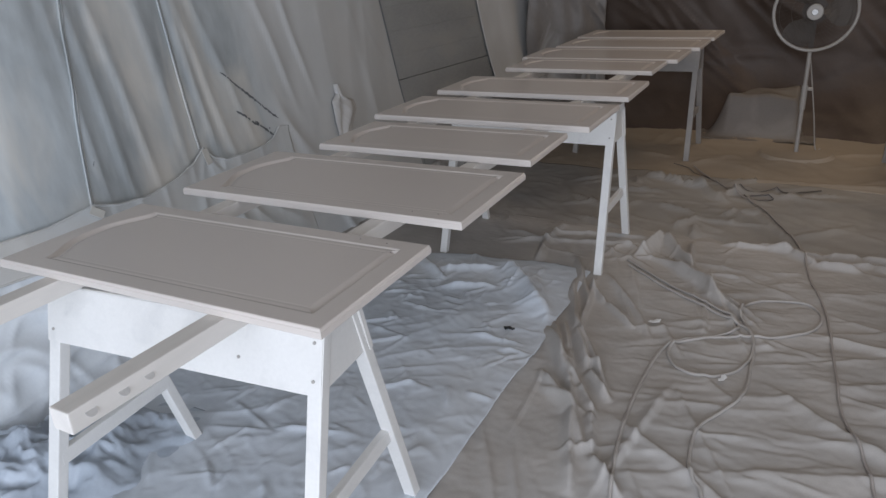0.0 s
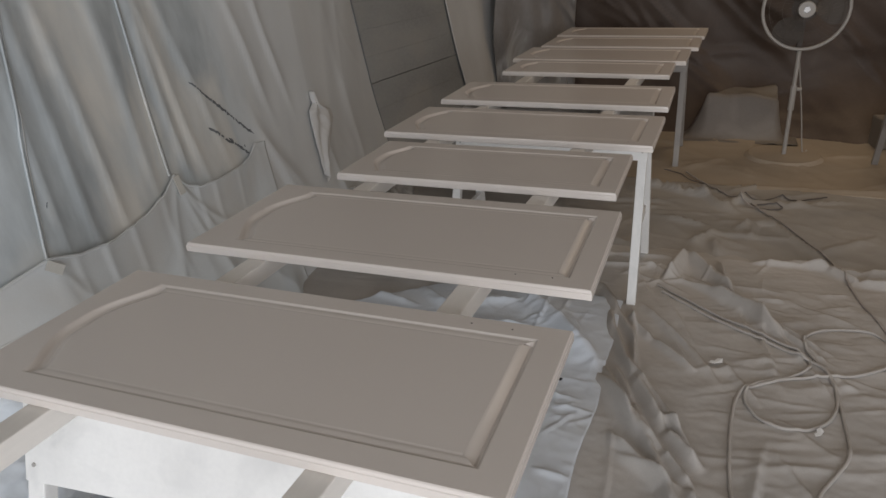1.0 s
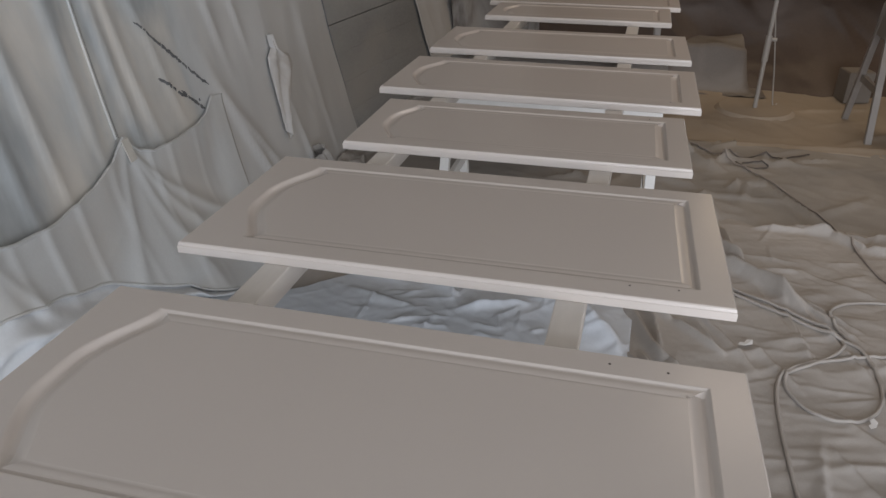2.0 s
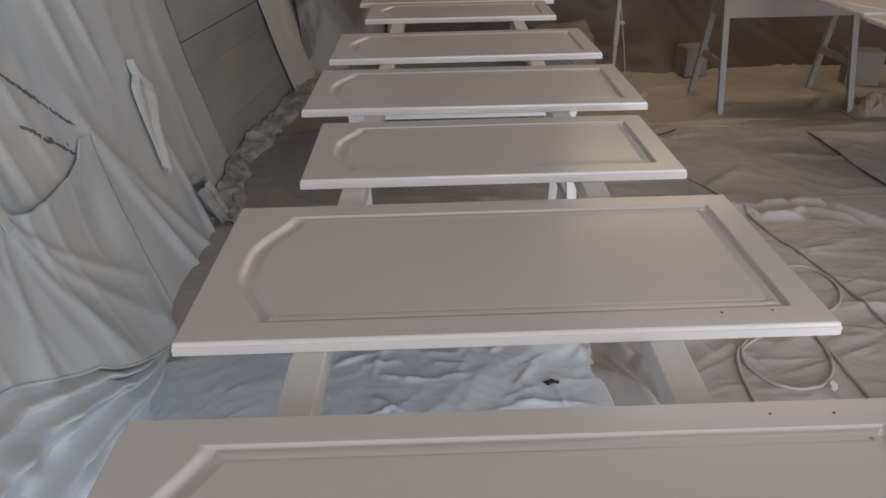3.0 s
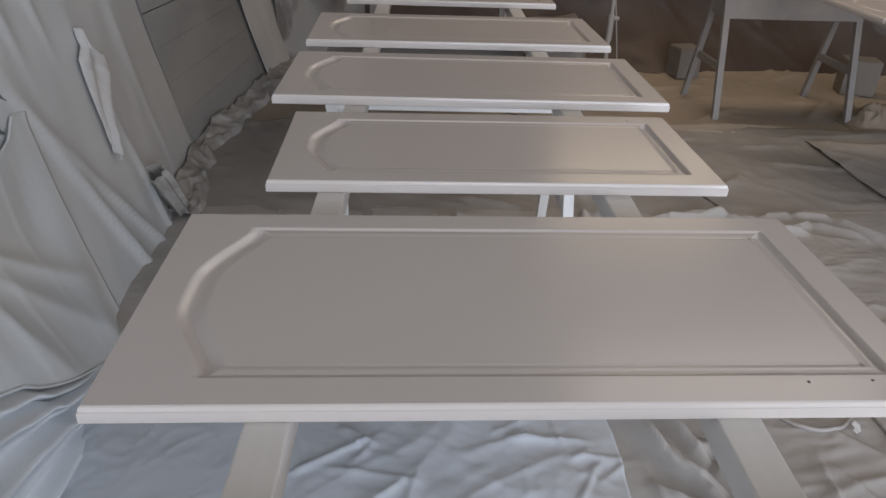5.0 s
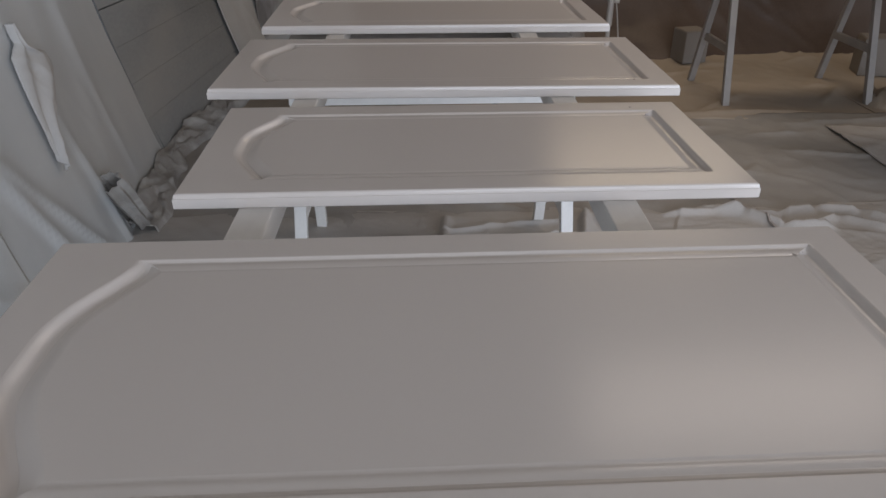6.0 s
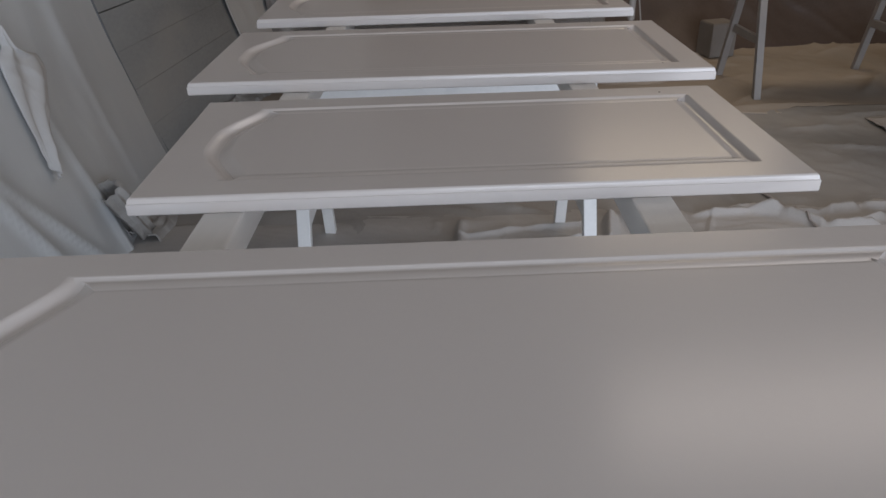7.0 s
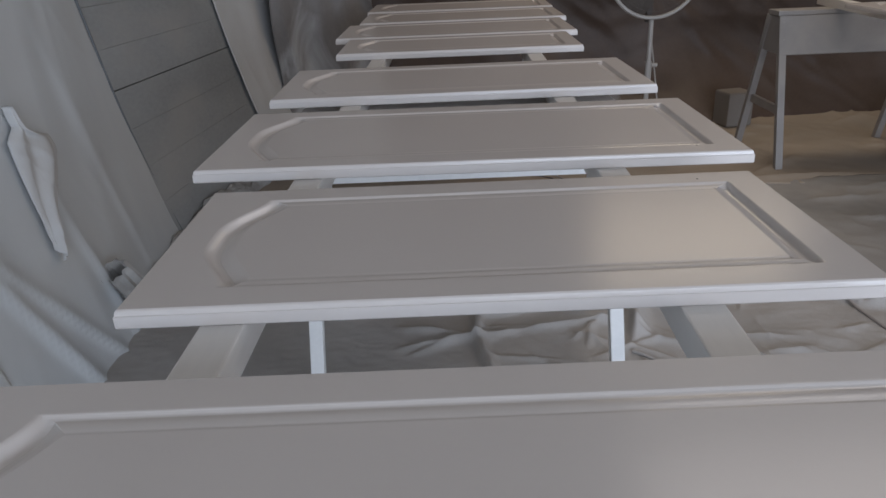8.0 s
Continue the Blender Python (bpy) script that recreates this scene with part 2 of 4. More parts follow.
def box(x0, x1, y0, y1, z0, z1, bevel=0.003, bm=None):
    bm = bm or bmesh.new()
    made = bmesh.ops.create_cube(bm, size=1)["verts"]
    for v in made:
        v.co = Vector(((x0 + x1) / 2 + v.co.x * (x1 - x0), (y0 + y1) / 2 + v.co.y * (y1 - y0), (z0 + z1) / 2 + v.co.z * (z1 - z0)))
    if bevel:
        edges = {e for v in made for e in v.link_edges}
        bmesh.ops.bevel(bm, geom=list(edges), offset=bevel, segments=2, affect="EDGES", profile=0.6)
    return bm


def beam(a, b, w, d, bevel=0.003, up=(0, 0, 1)):
    """A squared bar from a to b, w across and d deep."""
    a, b = Vector(a), Vector(b)
    bm = box(-w / 2, w / 2, -d / 2, d / 2, 0, (b - a).length, bevel)
    z = (b - a).normalized()
    x = Vector((1, 0, 0)) if abs(z.x) < 0.9 else Vector((0, 1, 0))
    y = z.cross(x).normalized()
    x = y.cross(z)
    bmesh.ops.transform(bm, matrix=Matrix.Translation(a) @ Matrix((x, y, z)).transposed().to_4x4(), verts=bm.verts)
    return bm


def cylinder(a, b, r0, r1=None, sides=16, bm=None):
    bm = bm or bmesh.new()
    a, b = Vector(a), Vector(b)
    q = (b - a).to_track_quat("Z", "Y").to_matrix().to_4x4()
    bmesh.ops.create_cone(bm, cap_ends=True, segments=sides, radius1=r0, radius2=r0 if r1 is None else r1, depth=(b - a).length,
                          matrix=Matrix.Translation((a + b) / 2) @ q)
    return bm


def tube(points, r, sides=8, closed=False, bm=None, taper=1.0):
    """A round tube along points."""
    bm = bm or bmesh.new()
    pts = [Vector(p) for p in points]
    n = len(pts)
    rings, side = [], None
    for i, p in enumerate(pts):
        before = pts[(i - 1) % n] if closed or i else p
        after = pts[(i + 1) % n] if closed or i < n - 1 else p
        d = (after - before).normalized()
        if side is None:
            side = d.orthogonal().normalized()
        side = (side - d * side.dot(d)).normalized()
        other = d.cross(side)
        rr = r * (1 + (taper - 1) * i / max(1, n - 1))
        rings.append([bm.verts.new(p + rr * (math.cos(2 * math.pi * k / sides) * side + math.sin(2 * math.pi * k / sides) * other)) for k in range(sides)])
    last = n if closed else n - 1
    for i in range(last):
        a, b = rings[i], rings[(i + 1) % n]
        for k in range(sides):
            bm.faces.new((a[k], a[(k + 1) % sides], b[(k + 1) % sides], b[k]))
    if not closed:
        bm.faces.new(rings[0][::-1])
        bm.faces.new(rings[-1])
    return bm


def spline(points, steps=10):
    """A smooth line through a few places (Catmull-Rom)."""
    p = [Vector(points[0])] + [Vector(q) for q in points] + [Vector(points[-1])]
    out = []
    for i in range(1, len(p) - 2):
        for k in range(steps):
            t = k / steps
            out.append(0.5 * (2 * p[i] + (p[i + 1] - p[i - 1]) * t + (2 * p[i - 1] - 5 * p[i] + 4 * p[i + 1] - p[i + 2]) * t * t
                              + (3 * p[i] - p[i - 1] - 3 * p[i + 1] + p[i + 2]) * t ** 3))
    return out + [p[-2]]


def sheet(name, X, Y, Z, mat, label, category, kind="", thick=0.003):
    """A cloth or plastic sheet over a grid of places, with thickness."""
    r, c = X.shape
    idx = np.arange(r * c).reshape(r, c)
    faces = np.stack([idx[:-1, :-1], idx[:-1, 1:], idx[1:, 1:], idx[1:, :-1]], -1).reshape(-1, 4)
    me = bpy.data.meshes.new(name)
    me.from_pydata(np.stack([X, Y, Z], -1).reshape(-1, 3).tolist(), [], faces.tolist())
    me.materials.append(mat)
    me.polygons.foreach_set("use_smooth", [True] * len(me.polygons))
    ob = new(name, me)
    if thick:
        m = ob.modifiers.new("thickness", "SOLIDIFY")
        m.thickness, m.offset = thick, -1
    return tagged(ob, label, category, kind=kind)


# ---- the shell of the garage ----
def shell():
    R = ROOM
    t = 0.15
    walls = (("wall_west", (R["x0"] - t, R["x0"], R["y0"], R["y1"], 0, R["top"])),
             ("wall_east", (R["x1"], R["x1"] + t, R["y0"], R["y1"], 0, R["top"])),
             ("wall_north", (R["x0"] - t, R["x1"] + t, R["y1"], R["y1"] + t, 0, R["top"])))
    for name, b in walls:
        tagged(part(name, box(*b, 0), M_WALL, None), "plain white garage wall behind the sheeting", "wall", kind="structure")
    bm = box(R["x0"] - t, 0.2, R["y0"] - t, R["y0"], 0, R["top"], 0)
    box(4.4, R["x1"] + t, R["y0"] - t, R["y0"], 0, R["top"], 0, bm)
    box(0.2, 4.4, R["y0"] - t, R["y0"], 2.25, R["top"], 0, bm)
    tagged(part("wall_south", bm, M_WALL, None), "garage front wall with a wide open doorway", "wall", kind="structure")
    tagged(part("floor", box(R["x0"] - t, R["x1"] + t, R["y0"] - t, R["y1"] + t, -0.2, -0.012, 0), M_CONCRETE, None),
           "grey concrete garage floor under drop cloths", "floor", kind="structure")
    tagged(part("ceiling", box(R["x0"] - t, R["x1"] + t, R["y0"] - t, R["y1"] + t, R["top"], R["top"] + 0.1, 0), M_CEILING, None),
           "plain garage ceiling", "ceiling", kind="structure")
    tagged(part("ground", box(-60, 60, -80, R["y0"] - t, -0.3, -0.05, 0), M_CONCRETE, None), "pale concrete driveway outside", "ground", kind="structure")


shell()


# ---- left side: sheeting hung on the wall ----
def wall_x(y, z):
    """Where the hung sheeting lies: it leans outwards to its foot."""
    foot = np.interp(y, [-4, -1.2, -0.45, 0.1, 0.6, 1.2, 2.05, 3.0, 4.0], [-0.58, -0.53, -0.51, -0.58, -0.630, -0.635, -0.735, -0.64, -0.52])
    return foot - 0.185 * z - 0.02 * np.sin(z * 3)


def hung_x(y, z, seed, amp, dx, size, lean, pleats=()):
    run = y + lean * (z - 1.0)
    x = wall_x(y, z) + dx
    x = x + amp * (0.9 * wrinkles(run, z, seed, size, 0.0, 9, 0.7) + 0.25 * smooth_noise(run * 7, z * 0.9, seed + 9) + 0.8 * smooth_noise(run * 2.1, z * 0.7, seed + 11))
    x = x + 0.3 * amp * wrinkles(y, z, seed + 20, 0.22, 0.7, 2.5)
    for k, (y0, z0, slope, high, wide) in enumerate(pleats):
        line = y0 + slope * (z - z0) + 0.012 * smooth_noise(z * 2.5, z * 0 + k, 51)
        ends = np.clip((z - z0 + 0.12) * 4, 0, 1) * np.clip((z0 + 1.15 - z) * 1.6, 0, 1)
        side = (y - line) / (wide * (0.7 + 0.9 * np.clip(z - z0, 0, 1.2)))
        x = x + 0.7 * high * ends * np.where(side > 0, np.exp(-np.abs(side) ** 1.4), np.exp(-np.abs(1.9 * side) ** 2))
    return x


PIN_Y = [-2.4, -1.484, -0.974, -0.618, -0.445, -0.336, -0.19, -0.026, 0.092, 0.165, 0.205, 0.286, 0.421, 0.555, 0.623, 0.69, 0.762, 0.889, 1.024, 1.16, 1.25, 1.29, 1.331, 1.46]
PIN_Z = [0.70, 0.66, 0.61, 0.60, 0.620, 0.588, 0.572, 0.588, 0.62, 0.66, 0.612, 0.582, 0.575, 0.578, 0.590, 0.630, 0.62, 0.620, 0.63, 0.655, 0.672, 0.62, 0.46, 0.02]


def pins(y):
    """Height of the lower cloth's pinned upper edge, sagging between its pins."""
    return np.interp(y, PIN_Y, PIN_Z)


def hung(name, y0, y1, z0, z1, mat, label, args, slant=(0.0, 0.0), step=0.014, tuck=False):
    """A hung sheet between two ends along the wall, which may slant."""
    yy, zz = np.meshgrid(np.arange(y0, y1 + step, step), np.arange(z0, z1 + 0.02, 0.02))
    u = (yy - y0) / (y1 - y0)
    yy = yy + zz * (slant[0] * (1 - u) + slant[1] * u ** 6) + 0.012 * u ** 30 * smooth_noise(zz * 5, zz * 0, 57)
    x = hung_x(yy, zz, *args)
    if tuck:
        x = x - 0.030 * np.clip((pins(yy) - 0.025 - zz) / 0.06, 0, 1) * np.clip((0.72 - yy) / 0.10, 0, 1)
    return sheet(name, x, yy, zz, mat, label, "sheeting")


def on_sheet(args, y, z, out=0.0):
    return Vector((float(hung_x(np.array([y]), np.array([z]), *args)[0]) + out, y, z))


# pleats: foot along the wall, foot's height, slant, depth, width
PLEATS = ((-0.70, 0.60, 0.22, 0.010, 0.06), (-0.36, 0.60, -0.02, 0.012, 0.026), (-0.24, 0.58, -0.09, 0.018, 0.034), (-0.10, 0.59, -0.16, 0.016, 0.032),
          (0.08, 0.60, -0.10, 0.012, 0.040), (0.26, 0.58, -0.10, 0.016, 0.030), (0.36, 0.57, -0.20, 0.014, 0.034), (0.52, 0.60, -0.30, 0.010, 0.030),
          (0.86, 0.74, -0.30, 0.014, 0.040), (1.02, 0.76, -0.26, 0.016, 0.035), (1.66, 0.10, -0.12, 0.010, 0.06), (1.17, -0.30, -0.42, 0.034, 0.030), (1.42, -0.30, -0.70, 0.028, 0.026), (1.36, -0.35, -0.12, 0.022, 0.030))
PLASTIC = (3, 0.010, -0.004, 0.30, -0.22, PLEATS)
plastic = hung("plastic_sheeting", -3.9, 2.068, 0.0, 2.55, M_PLASTIC, "frosted grey plastic sheeting, dulled with beige overspray, taped to the wall", PLASTIC, (0, -0.125), tuck=True)
hung("dusty_wall_cloth", 3.24, 4.05, 0.0, 2.55, M_DUSTY, "dusty beige cloth hanging flat beside the corner", (18, 0.016, 0.02, 0.3, 0.12), (-0.16, 0.04))


def wall_line(name, y0, z0, y1, z1, r, mat, label, n=40):
    """A seam, slit or painted strip of shade that follows the hung plastic."""
    pts = []
    for i in range(n + 1):
        t = i / n
        y, z = y0 + (y1 - y0) * t, z0 + (z1 - z0) * t
        pts.append(on_sheet(PLASTIC, y, z, 0.003))
    bm = tube(pts, r, 6, taper=0.8)
    part(name, bm, mat, plastic, label)


def rip(y0, z0, y1, z1, wide, seed, label="dark torn slit"):
    """A ragged slit in the plastic: a thin dark strip of uneven width, broken here and there."""
    rng = random.Random(seed)
    n = max(4, int(math.hypot(y1 - y0, z1 - z0) / 0.008))
    bm = bmesh.new()
    before = None
    for i in range(n + 1):
        t = i / n
        y, z = y0 + (y1 - y0) * t + rng.uniform(-0.002, 0.002), z0 + (z1 - z0) * t + rng.uniform(-0.002, 0.002)
        w = 0.9 * wide * rng.uniform(0.45, 1.0) * min(1, 6 * t + 0.2, 6 * (1 - t) + 0.2)
        now = [bm.verts.new(on_sheet(PLASTIC, y + k * 0.5 * w, z + k * w, 0.0025)) for k in (-1, 1)]
        if before and rng.random() > 0.12:
            bm.faces.new((before[0], before[1], now[1], now[0]))
        before = now
    e = bmesh.ops.extrude_face_region(bm, geom=bm.faces[:])
    bmesh.ops.translate(bm, vec=(-0.006, 0, 0), verts=[v for v in e["geom"] if isinstance(v, bmesh.types.BMVert)])
    bmesh.ops.delete(bm, geom=[v for v in bm.verts if not v.link_faces], context="VERTS")
    bmesh.ops.recalc_face_normals(bm, faces=bm.faces)
    part("slit", bm, M_SLIT, plastic, label)


for y0, y1, z0, top in ((-0.445, -0.075, 0.60, 2.5), (0.155, 0.13, 0.66, 2.5)):
    wall_line("seam", y1, top, y0, z0, 0.0045, M_PLASTIC, "rolled plastic seam")
    # Grey tube set proud of the sheet as the shade beside each seam.
    wall_line("seam_shade", y1 + 0.012, top, y0 + 0.010, z0, 0.0022, M_PANEL, "grey strip for the shade beside the seam")
for k, (y0, z0, y1, z1, w) in enumerate(((0.40, 0.93, 0.47, 0.87, 0.004), (0.46, 0.878, 0.60, 0.765, 0.0065), (0.59, 0.772, 0.71, 0.668, 0.005), (0.44, 0.755, 0.52, 0.70, 0.006),
                                         (0.52, 0.692, 0.57, 0.665, 0.0075), (0.545, 0.690, 0.655, 0.597, 0.006), (-0.380, 0.735, -0.374, 0.752, 0.004), (0.63, 0.64, 0.636, 0.634, 0.004))):
    rip(y0, z0, y1, z1, w, 30 + k)


def panel():
    t = thing("board_panel", "grey board panelling with narrow horizontal joints, bare between cloths", "panelling", (0, 0, 0))
    joints = [0.01, 0.045] + [0.045 + 0.1467 * k for k in range(1, 17)]
    for i, (low, high) in enumerate(zip(joints, joints[1:])):
        z0, z1 = low + (0.0025 if i == 5 else 0.0005), high - (0.0025 if i == 4 else 0.0005)
        bm = bmesh.new()
        c = [(1.99 - 0.07 * z0, z0), (3.32, z0), (3.32, z1), (1.99 - 0.07 * z1, z1)]
        f = bm.faces.new([bm.verts.new((float(wall_x(y, z)) - 0.012, y, z)) for y, z in c])
        e = bmesh.ops.extrude_face_region(bm, geom=[f])
        bmesh.ops.translate(bm, vec=(-0.02, 0, 0), verts=[v for v in e["geom"] if isinstance(v, bmesh.types.BMVert)])
        bmesh.ops.recalc_face_normals(bm, faces=bm.faces)
        part("board", bm, M_PANEL, t)
    # Solid dark tube standing in for the shade between sheeting and boards.
    edge = [Vector((float(wall_x(2.075 - 0.125 * z, z)) - 0.004, 2.075 - 0.125 * z + 0.004 * math.sin(9 * z), z)) for z in np.linspace(0.02, 2.5, 50)]
    part("edge_shade", tube(edge, 0.0075, 6, taper=0.8), M_SLIT, t, "dark strip for shade along the edge of the sheeting")


panel()


def lining(yy, s):
    """White lining cloth, pinned up on the wall and falling out on to the floor."""
    top = pins(yy)
    z = top * (1 - s) ** 1.1
    foot = np.interp(yy, [-2.4, -0.3, 0.3, 0.8, 1.5], [-0.44, -0.46, -0.52, -0.60, -0.66])
    start = hung_x(yy, top, *PLASTIC) + np.interp(yy, [0.66, 0.80], [0.014, 0.003])
    x = start + (foot - start) * s ** 1.35
    belly = 4 * s * (1 - s)
    # a few folds that fan out from the pins
    for py, a, h in ((-0.445, 0.5, 0.02), (-0.445, 0.15, 0.014), (0.165, -0.45, 0.018), (0.165, 0.25, 0.022), (0.165, 0.62, 0.020), (0.165, 0.95, 0.022), (0.69, 0.1, 0.014), (0.69, 0.42, 0.018), (1.25, -0.5, 0.014), (1.25, -0.15, 0.014)):
        line = py + a * s * 0.8
        x = x + 0.6 * h * belly ** 0.7 * np.exp(-np.abs((yy - line) / (0.018 + 0.045 * s)) ** 1.5)
    x = x + 0.030 * belly * smooth_noise(yy * 2.2, s * 1.6, 71) + 0.008 * belly * wrinkles(yy, s * 0.7, 75, 0.3, 0.9, 2.5)
    merge = np.clip((yy - 0.58) / 0.18, 0, 1)
    merge = merge * merge * (3 - 2 * merge)
    return x * (1 - merge) + merge * (hung_x(yy, z, *PLASTIC) + 0.002), z + 0.006


def lower_cloth():
    def hem_line(y):
        return np.interp(y, [-2.4, -0.6, -0.3, -0.127, -0.021, 0.097, 0.20, 0.312, 0.42, 0.522, 0.76], [0.19, 0.20, 0.245, 0.335, 0.45, 0.585, 0.69, 0.785, 0.885, 0.97, 1.0])

    yy, q = np.meshgrid(np.arange(-2.4, 0.74, 0.011), np.linspace(0, 1, 110))
    s = hem_line(yy) - 0.01 + (1.01 - hem_line(yy)) * q
    x, z = lining(yy, s)
    room = np.clip((1 - hem_line(yy)) * 3, 0, 1)
    wob = q + 0.03 * smooth_noise(yy * 2.0, q * 2, 79) + 0.10 * np.clip(-0.2 - yy, 0, 1) * smooth_noise(yy * 5, q * 4, 80)
    room = room * np.clip((yy + 0.75) * 2, 0.12, 1)
    x = x + 0.035 * np.clip(-0.1 - yy, 0, 0.6) * (wrinkles(yy, q * 0.6, 83, 0.10, 0.6, 1.8, 1.2) + wrinkles(yy, q * 0.6, 84, 0.16, -0.7, 2, 1.4))
    for c, w, h in ((0.11, 0.030, 0.034), (0.25, 0.034, 0.052), (0.36, 0.020, 0.028), (0.52, 0.032, 0.056), (0.66, 0.020, 0.034), (0.84, 0.026, 0.040)):
        x = x + h * room * np.exp(-np.abs((wob - c) / w) ** 1.6)
    sheet("pale_plastic_sheet", x - 0.012, yy, np.maximum(z - 0.004, 0.003), M_PALE, "pale blue plastic hanging in sagging folds below the lining", "sheeting")
    yy, s = np.meshgrid(np.arange(-2.4, 0.765, 0.009), np.linspace(0, 1, 110))
    x, z = lining(yy, s * hem_line(yy))
    cloth = sheet("lining_cloth", x, yy, z, M_LINER, "white lining cloth pinned to the wall and draped to the floor", "drop cloth")

    def run(name, ys, ss, r, mat, label):
        lx, lz = lining(np.array(ys), np.array(ss))
        part(name, tube([(a + 0.002, b, c + 0.002) for a, b, c in zip(lx, ys, lz)], r, 6), mat, cloth, label)

    ys = np.linspace(-2.3, 0.74, 90)
    hem = np.minimum(hem_line(ys), 0.99)
    run("hem", ys.tolist(), hem.tolist(), 0.0042, M_LINER, "rolled cream hem")
    ys = np.linspace(-2.3, 0.69, 140)
    run("edge_roll", ys.tolist(), (0 * ys + 0.01).tolist(), 0.004, M_LINER, "turned upper edge")
    # strips of tape that hold it to the plastic
    for y, z, h, a in ((0.165, 0.63, 0.06, 0.1), (-0.445, 0.60, 0.045, 0.9)):
        bm = box(-0.002, 0.002, -0.014, 0.014, -h * 0.6, h * 0.5, 0.001)
        bmesh.ops.transform(bm, matrix=Matrix.Translation((float(hung_x(np.array([y]), np.array([z]), *PLASTIC)[0]) + 0.024, y, z)) @ Matrix.Rotation(a, 4, "X") @ Matrix.Rotation(-0.2, 4, "Y"), verts=bm.verts)
        part("tape", bm, M_TAPE, cloth, "strip of cream masking tape")


lower_cloth()


def hanging_bunch():
    """A flap of cloth pinched up at a pin, hanging in two soft pleats below it."""
    v, u = np.meshgrid(np.linspace(0, 1, 50), np.linspace(0, 1, 70))
    width = np.interp(u, [0, 0.14, 0.22, 0.34, 0.6, 1.0], [0.012, 0.030, 0.22, 0.225, 0.11, 0.008])
    left = np.interp(u, [0, 0.14, 0.22, 0.6, 1.0], [1.195, 1.195, 1.145, 1.135, 1.13])
    y = left + v * width
    z = 0.745 - 0.37 * u - 0.035 * v * np.clip(u * 4, 0, 1)
    x = hung_x(y, z, *PLASTIC) + 0.004 + 0.012 * np.clip(np.minimum(v, 1 - v) * 6, 0, 1) + 0.007 * np.sin(v * 12 + 2.5 * u) * np.clip(u * 4, 0.1, 1) + 0.010 * np.sin(np.pi * v)
    x = x + 0.008 * wrinkles(y, z, 611, 0.07, 0.9, 2, 1.0)
    sheet("gathered_cloth", x, y, z, M_DUSTY, "gathered flap of pale cloth taped up on the wall", "drop cloth")


hanging_bunch()


def crumpled_plastic():
    """Thin plastic crushed into a heap at the foot of the wall."""
    xx, yy = np.meshgrid(np.arange(-0.60, 0.0, 0.006), np.arange(-1.45, -0.58, 0.006))
    r = np.sqrt(((xx + 0.36 - 0.25 * (yy + 1.0)) / 0.27) ** 2 + ((yy + 1.02) / 0.40) ** 2)
    body = np.clip(1.05 - r + 0.22 * smooth_noise(xx * 7, yy * 7, 701), 0, 1)
    wx, wy = xx + 0.03 * smooth_noise(xx * 8, yy * 8, 713), yy + 0.03 * smooth_noise(xx * 8, yy * 8, 715)
    facets = 0.055 * np.abs(smooth_noise(wx * 9, wy * 9, 703)) + 0.040 * np.abs(smooth_noise(wx * 17 + 3, wy * 15, 705)) + 0.016 * np.abs(smooth_noise(wx * 36, wy * 30, 707))
    z = 0.13 * body ** 0.8 - np.clip(body * 3, 0, 1) * (facets - 0.03)
    x = xx + 0.02 * smooth_noise(xx * 9, yy * 9, 711)
    sheet("crumpled_plastic", x, yy, np.maximum(z, 0.0) + 0.03, M_CRINKLE, "crumpled heap of thin pale blue plastic by the wall", "sheeting")


crumpled_plastic()


def curled_flap():
    bm = bmesh.new()
    a, b = Vector((-0.665, 1.295, 0.235)), Vector((-0.625, 1.39, 0.05))
    d = (b - a).normalized()
    p = d.orthogonal().normalized()
    q = d.cross(p)
    rows = []
    for j in range(7):
        c = a.lerp(b, j / 6)
        r = 0.042 + 0.004 * math.sin(j)
        rows.append([bm.verts.new(c + r * (1 + 0.15 * math.sin(3 * k)) * (math.cos(k * 5.6 / 16) * p + math.sin(k * 5.6 / 16) * q)) for k in range(17)])
    for m, n in zip(rows, rows[1:]):
        for k in range(16):
            bm.faces.new((m[k], m[k + 1], n[k + 1], n[k]))
    ob = shade(part("curled_paper", bm, M_CRUMPLE, None), 50)
    m = ob.modifiers.new("thickness", "SOLIDIFY")
    m.thickness = 0.002
    tagged(ob, "curled roll of masking paper against the lining cloth", "paper")


curled_flap()


def crumpled_strip():
    """Masking paper crushed along the foot of the wall."""
    yy, u = np.meshgrid(np.arange(1.36, 3.75, 0.012), np.linspace(0, 1, 22))
    base = wall_x(yy, 0 * yy) - 0.01
    wide = 0.11 + 0.05 * smooth_noise(yy * 2.2, yy * 0, 641)
    x = base + u * wide + 0.018 * smooth_noise(yy * 7, u * 2, 651)
    z = 0.022 + 0.055 * (1 - u) ** 0.8 * (0.75 + 0.6 * smooth_noise(yy * 4, u, 643)) + 0.030 * rolling(yy, u * 0.12, 0.25, 0.030, 645, 4.0) + 0.026 * rolling(yy, u * 0.12, -0.5, 0.022, 655, 3.0)
    sheet("crumpled_paper", x, yy, np.maximum(z * np.clip((1.02 - u) * 5, 0.25, 1), 0.012), M_CRUMPLE, "crumpled masking paper pushed along the foot of the wall", "paper")


crumpled_strip()


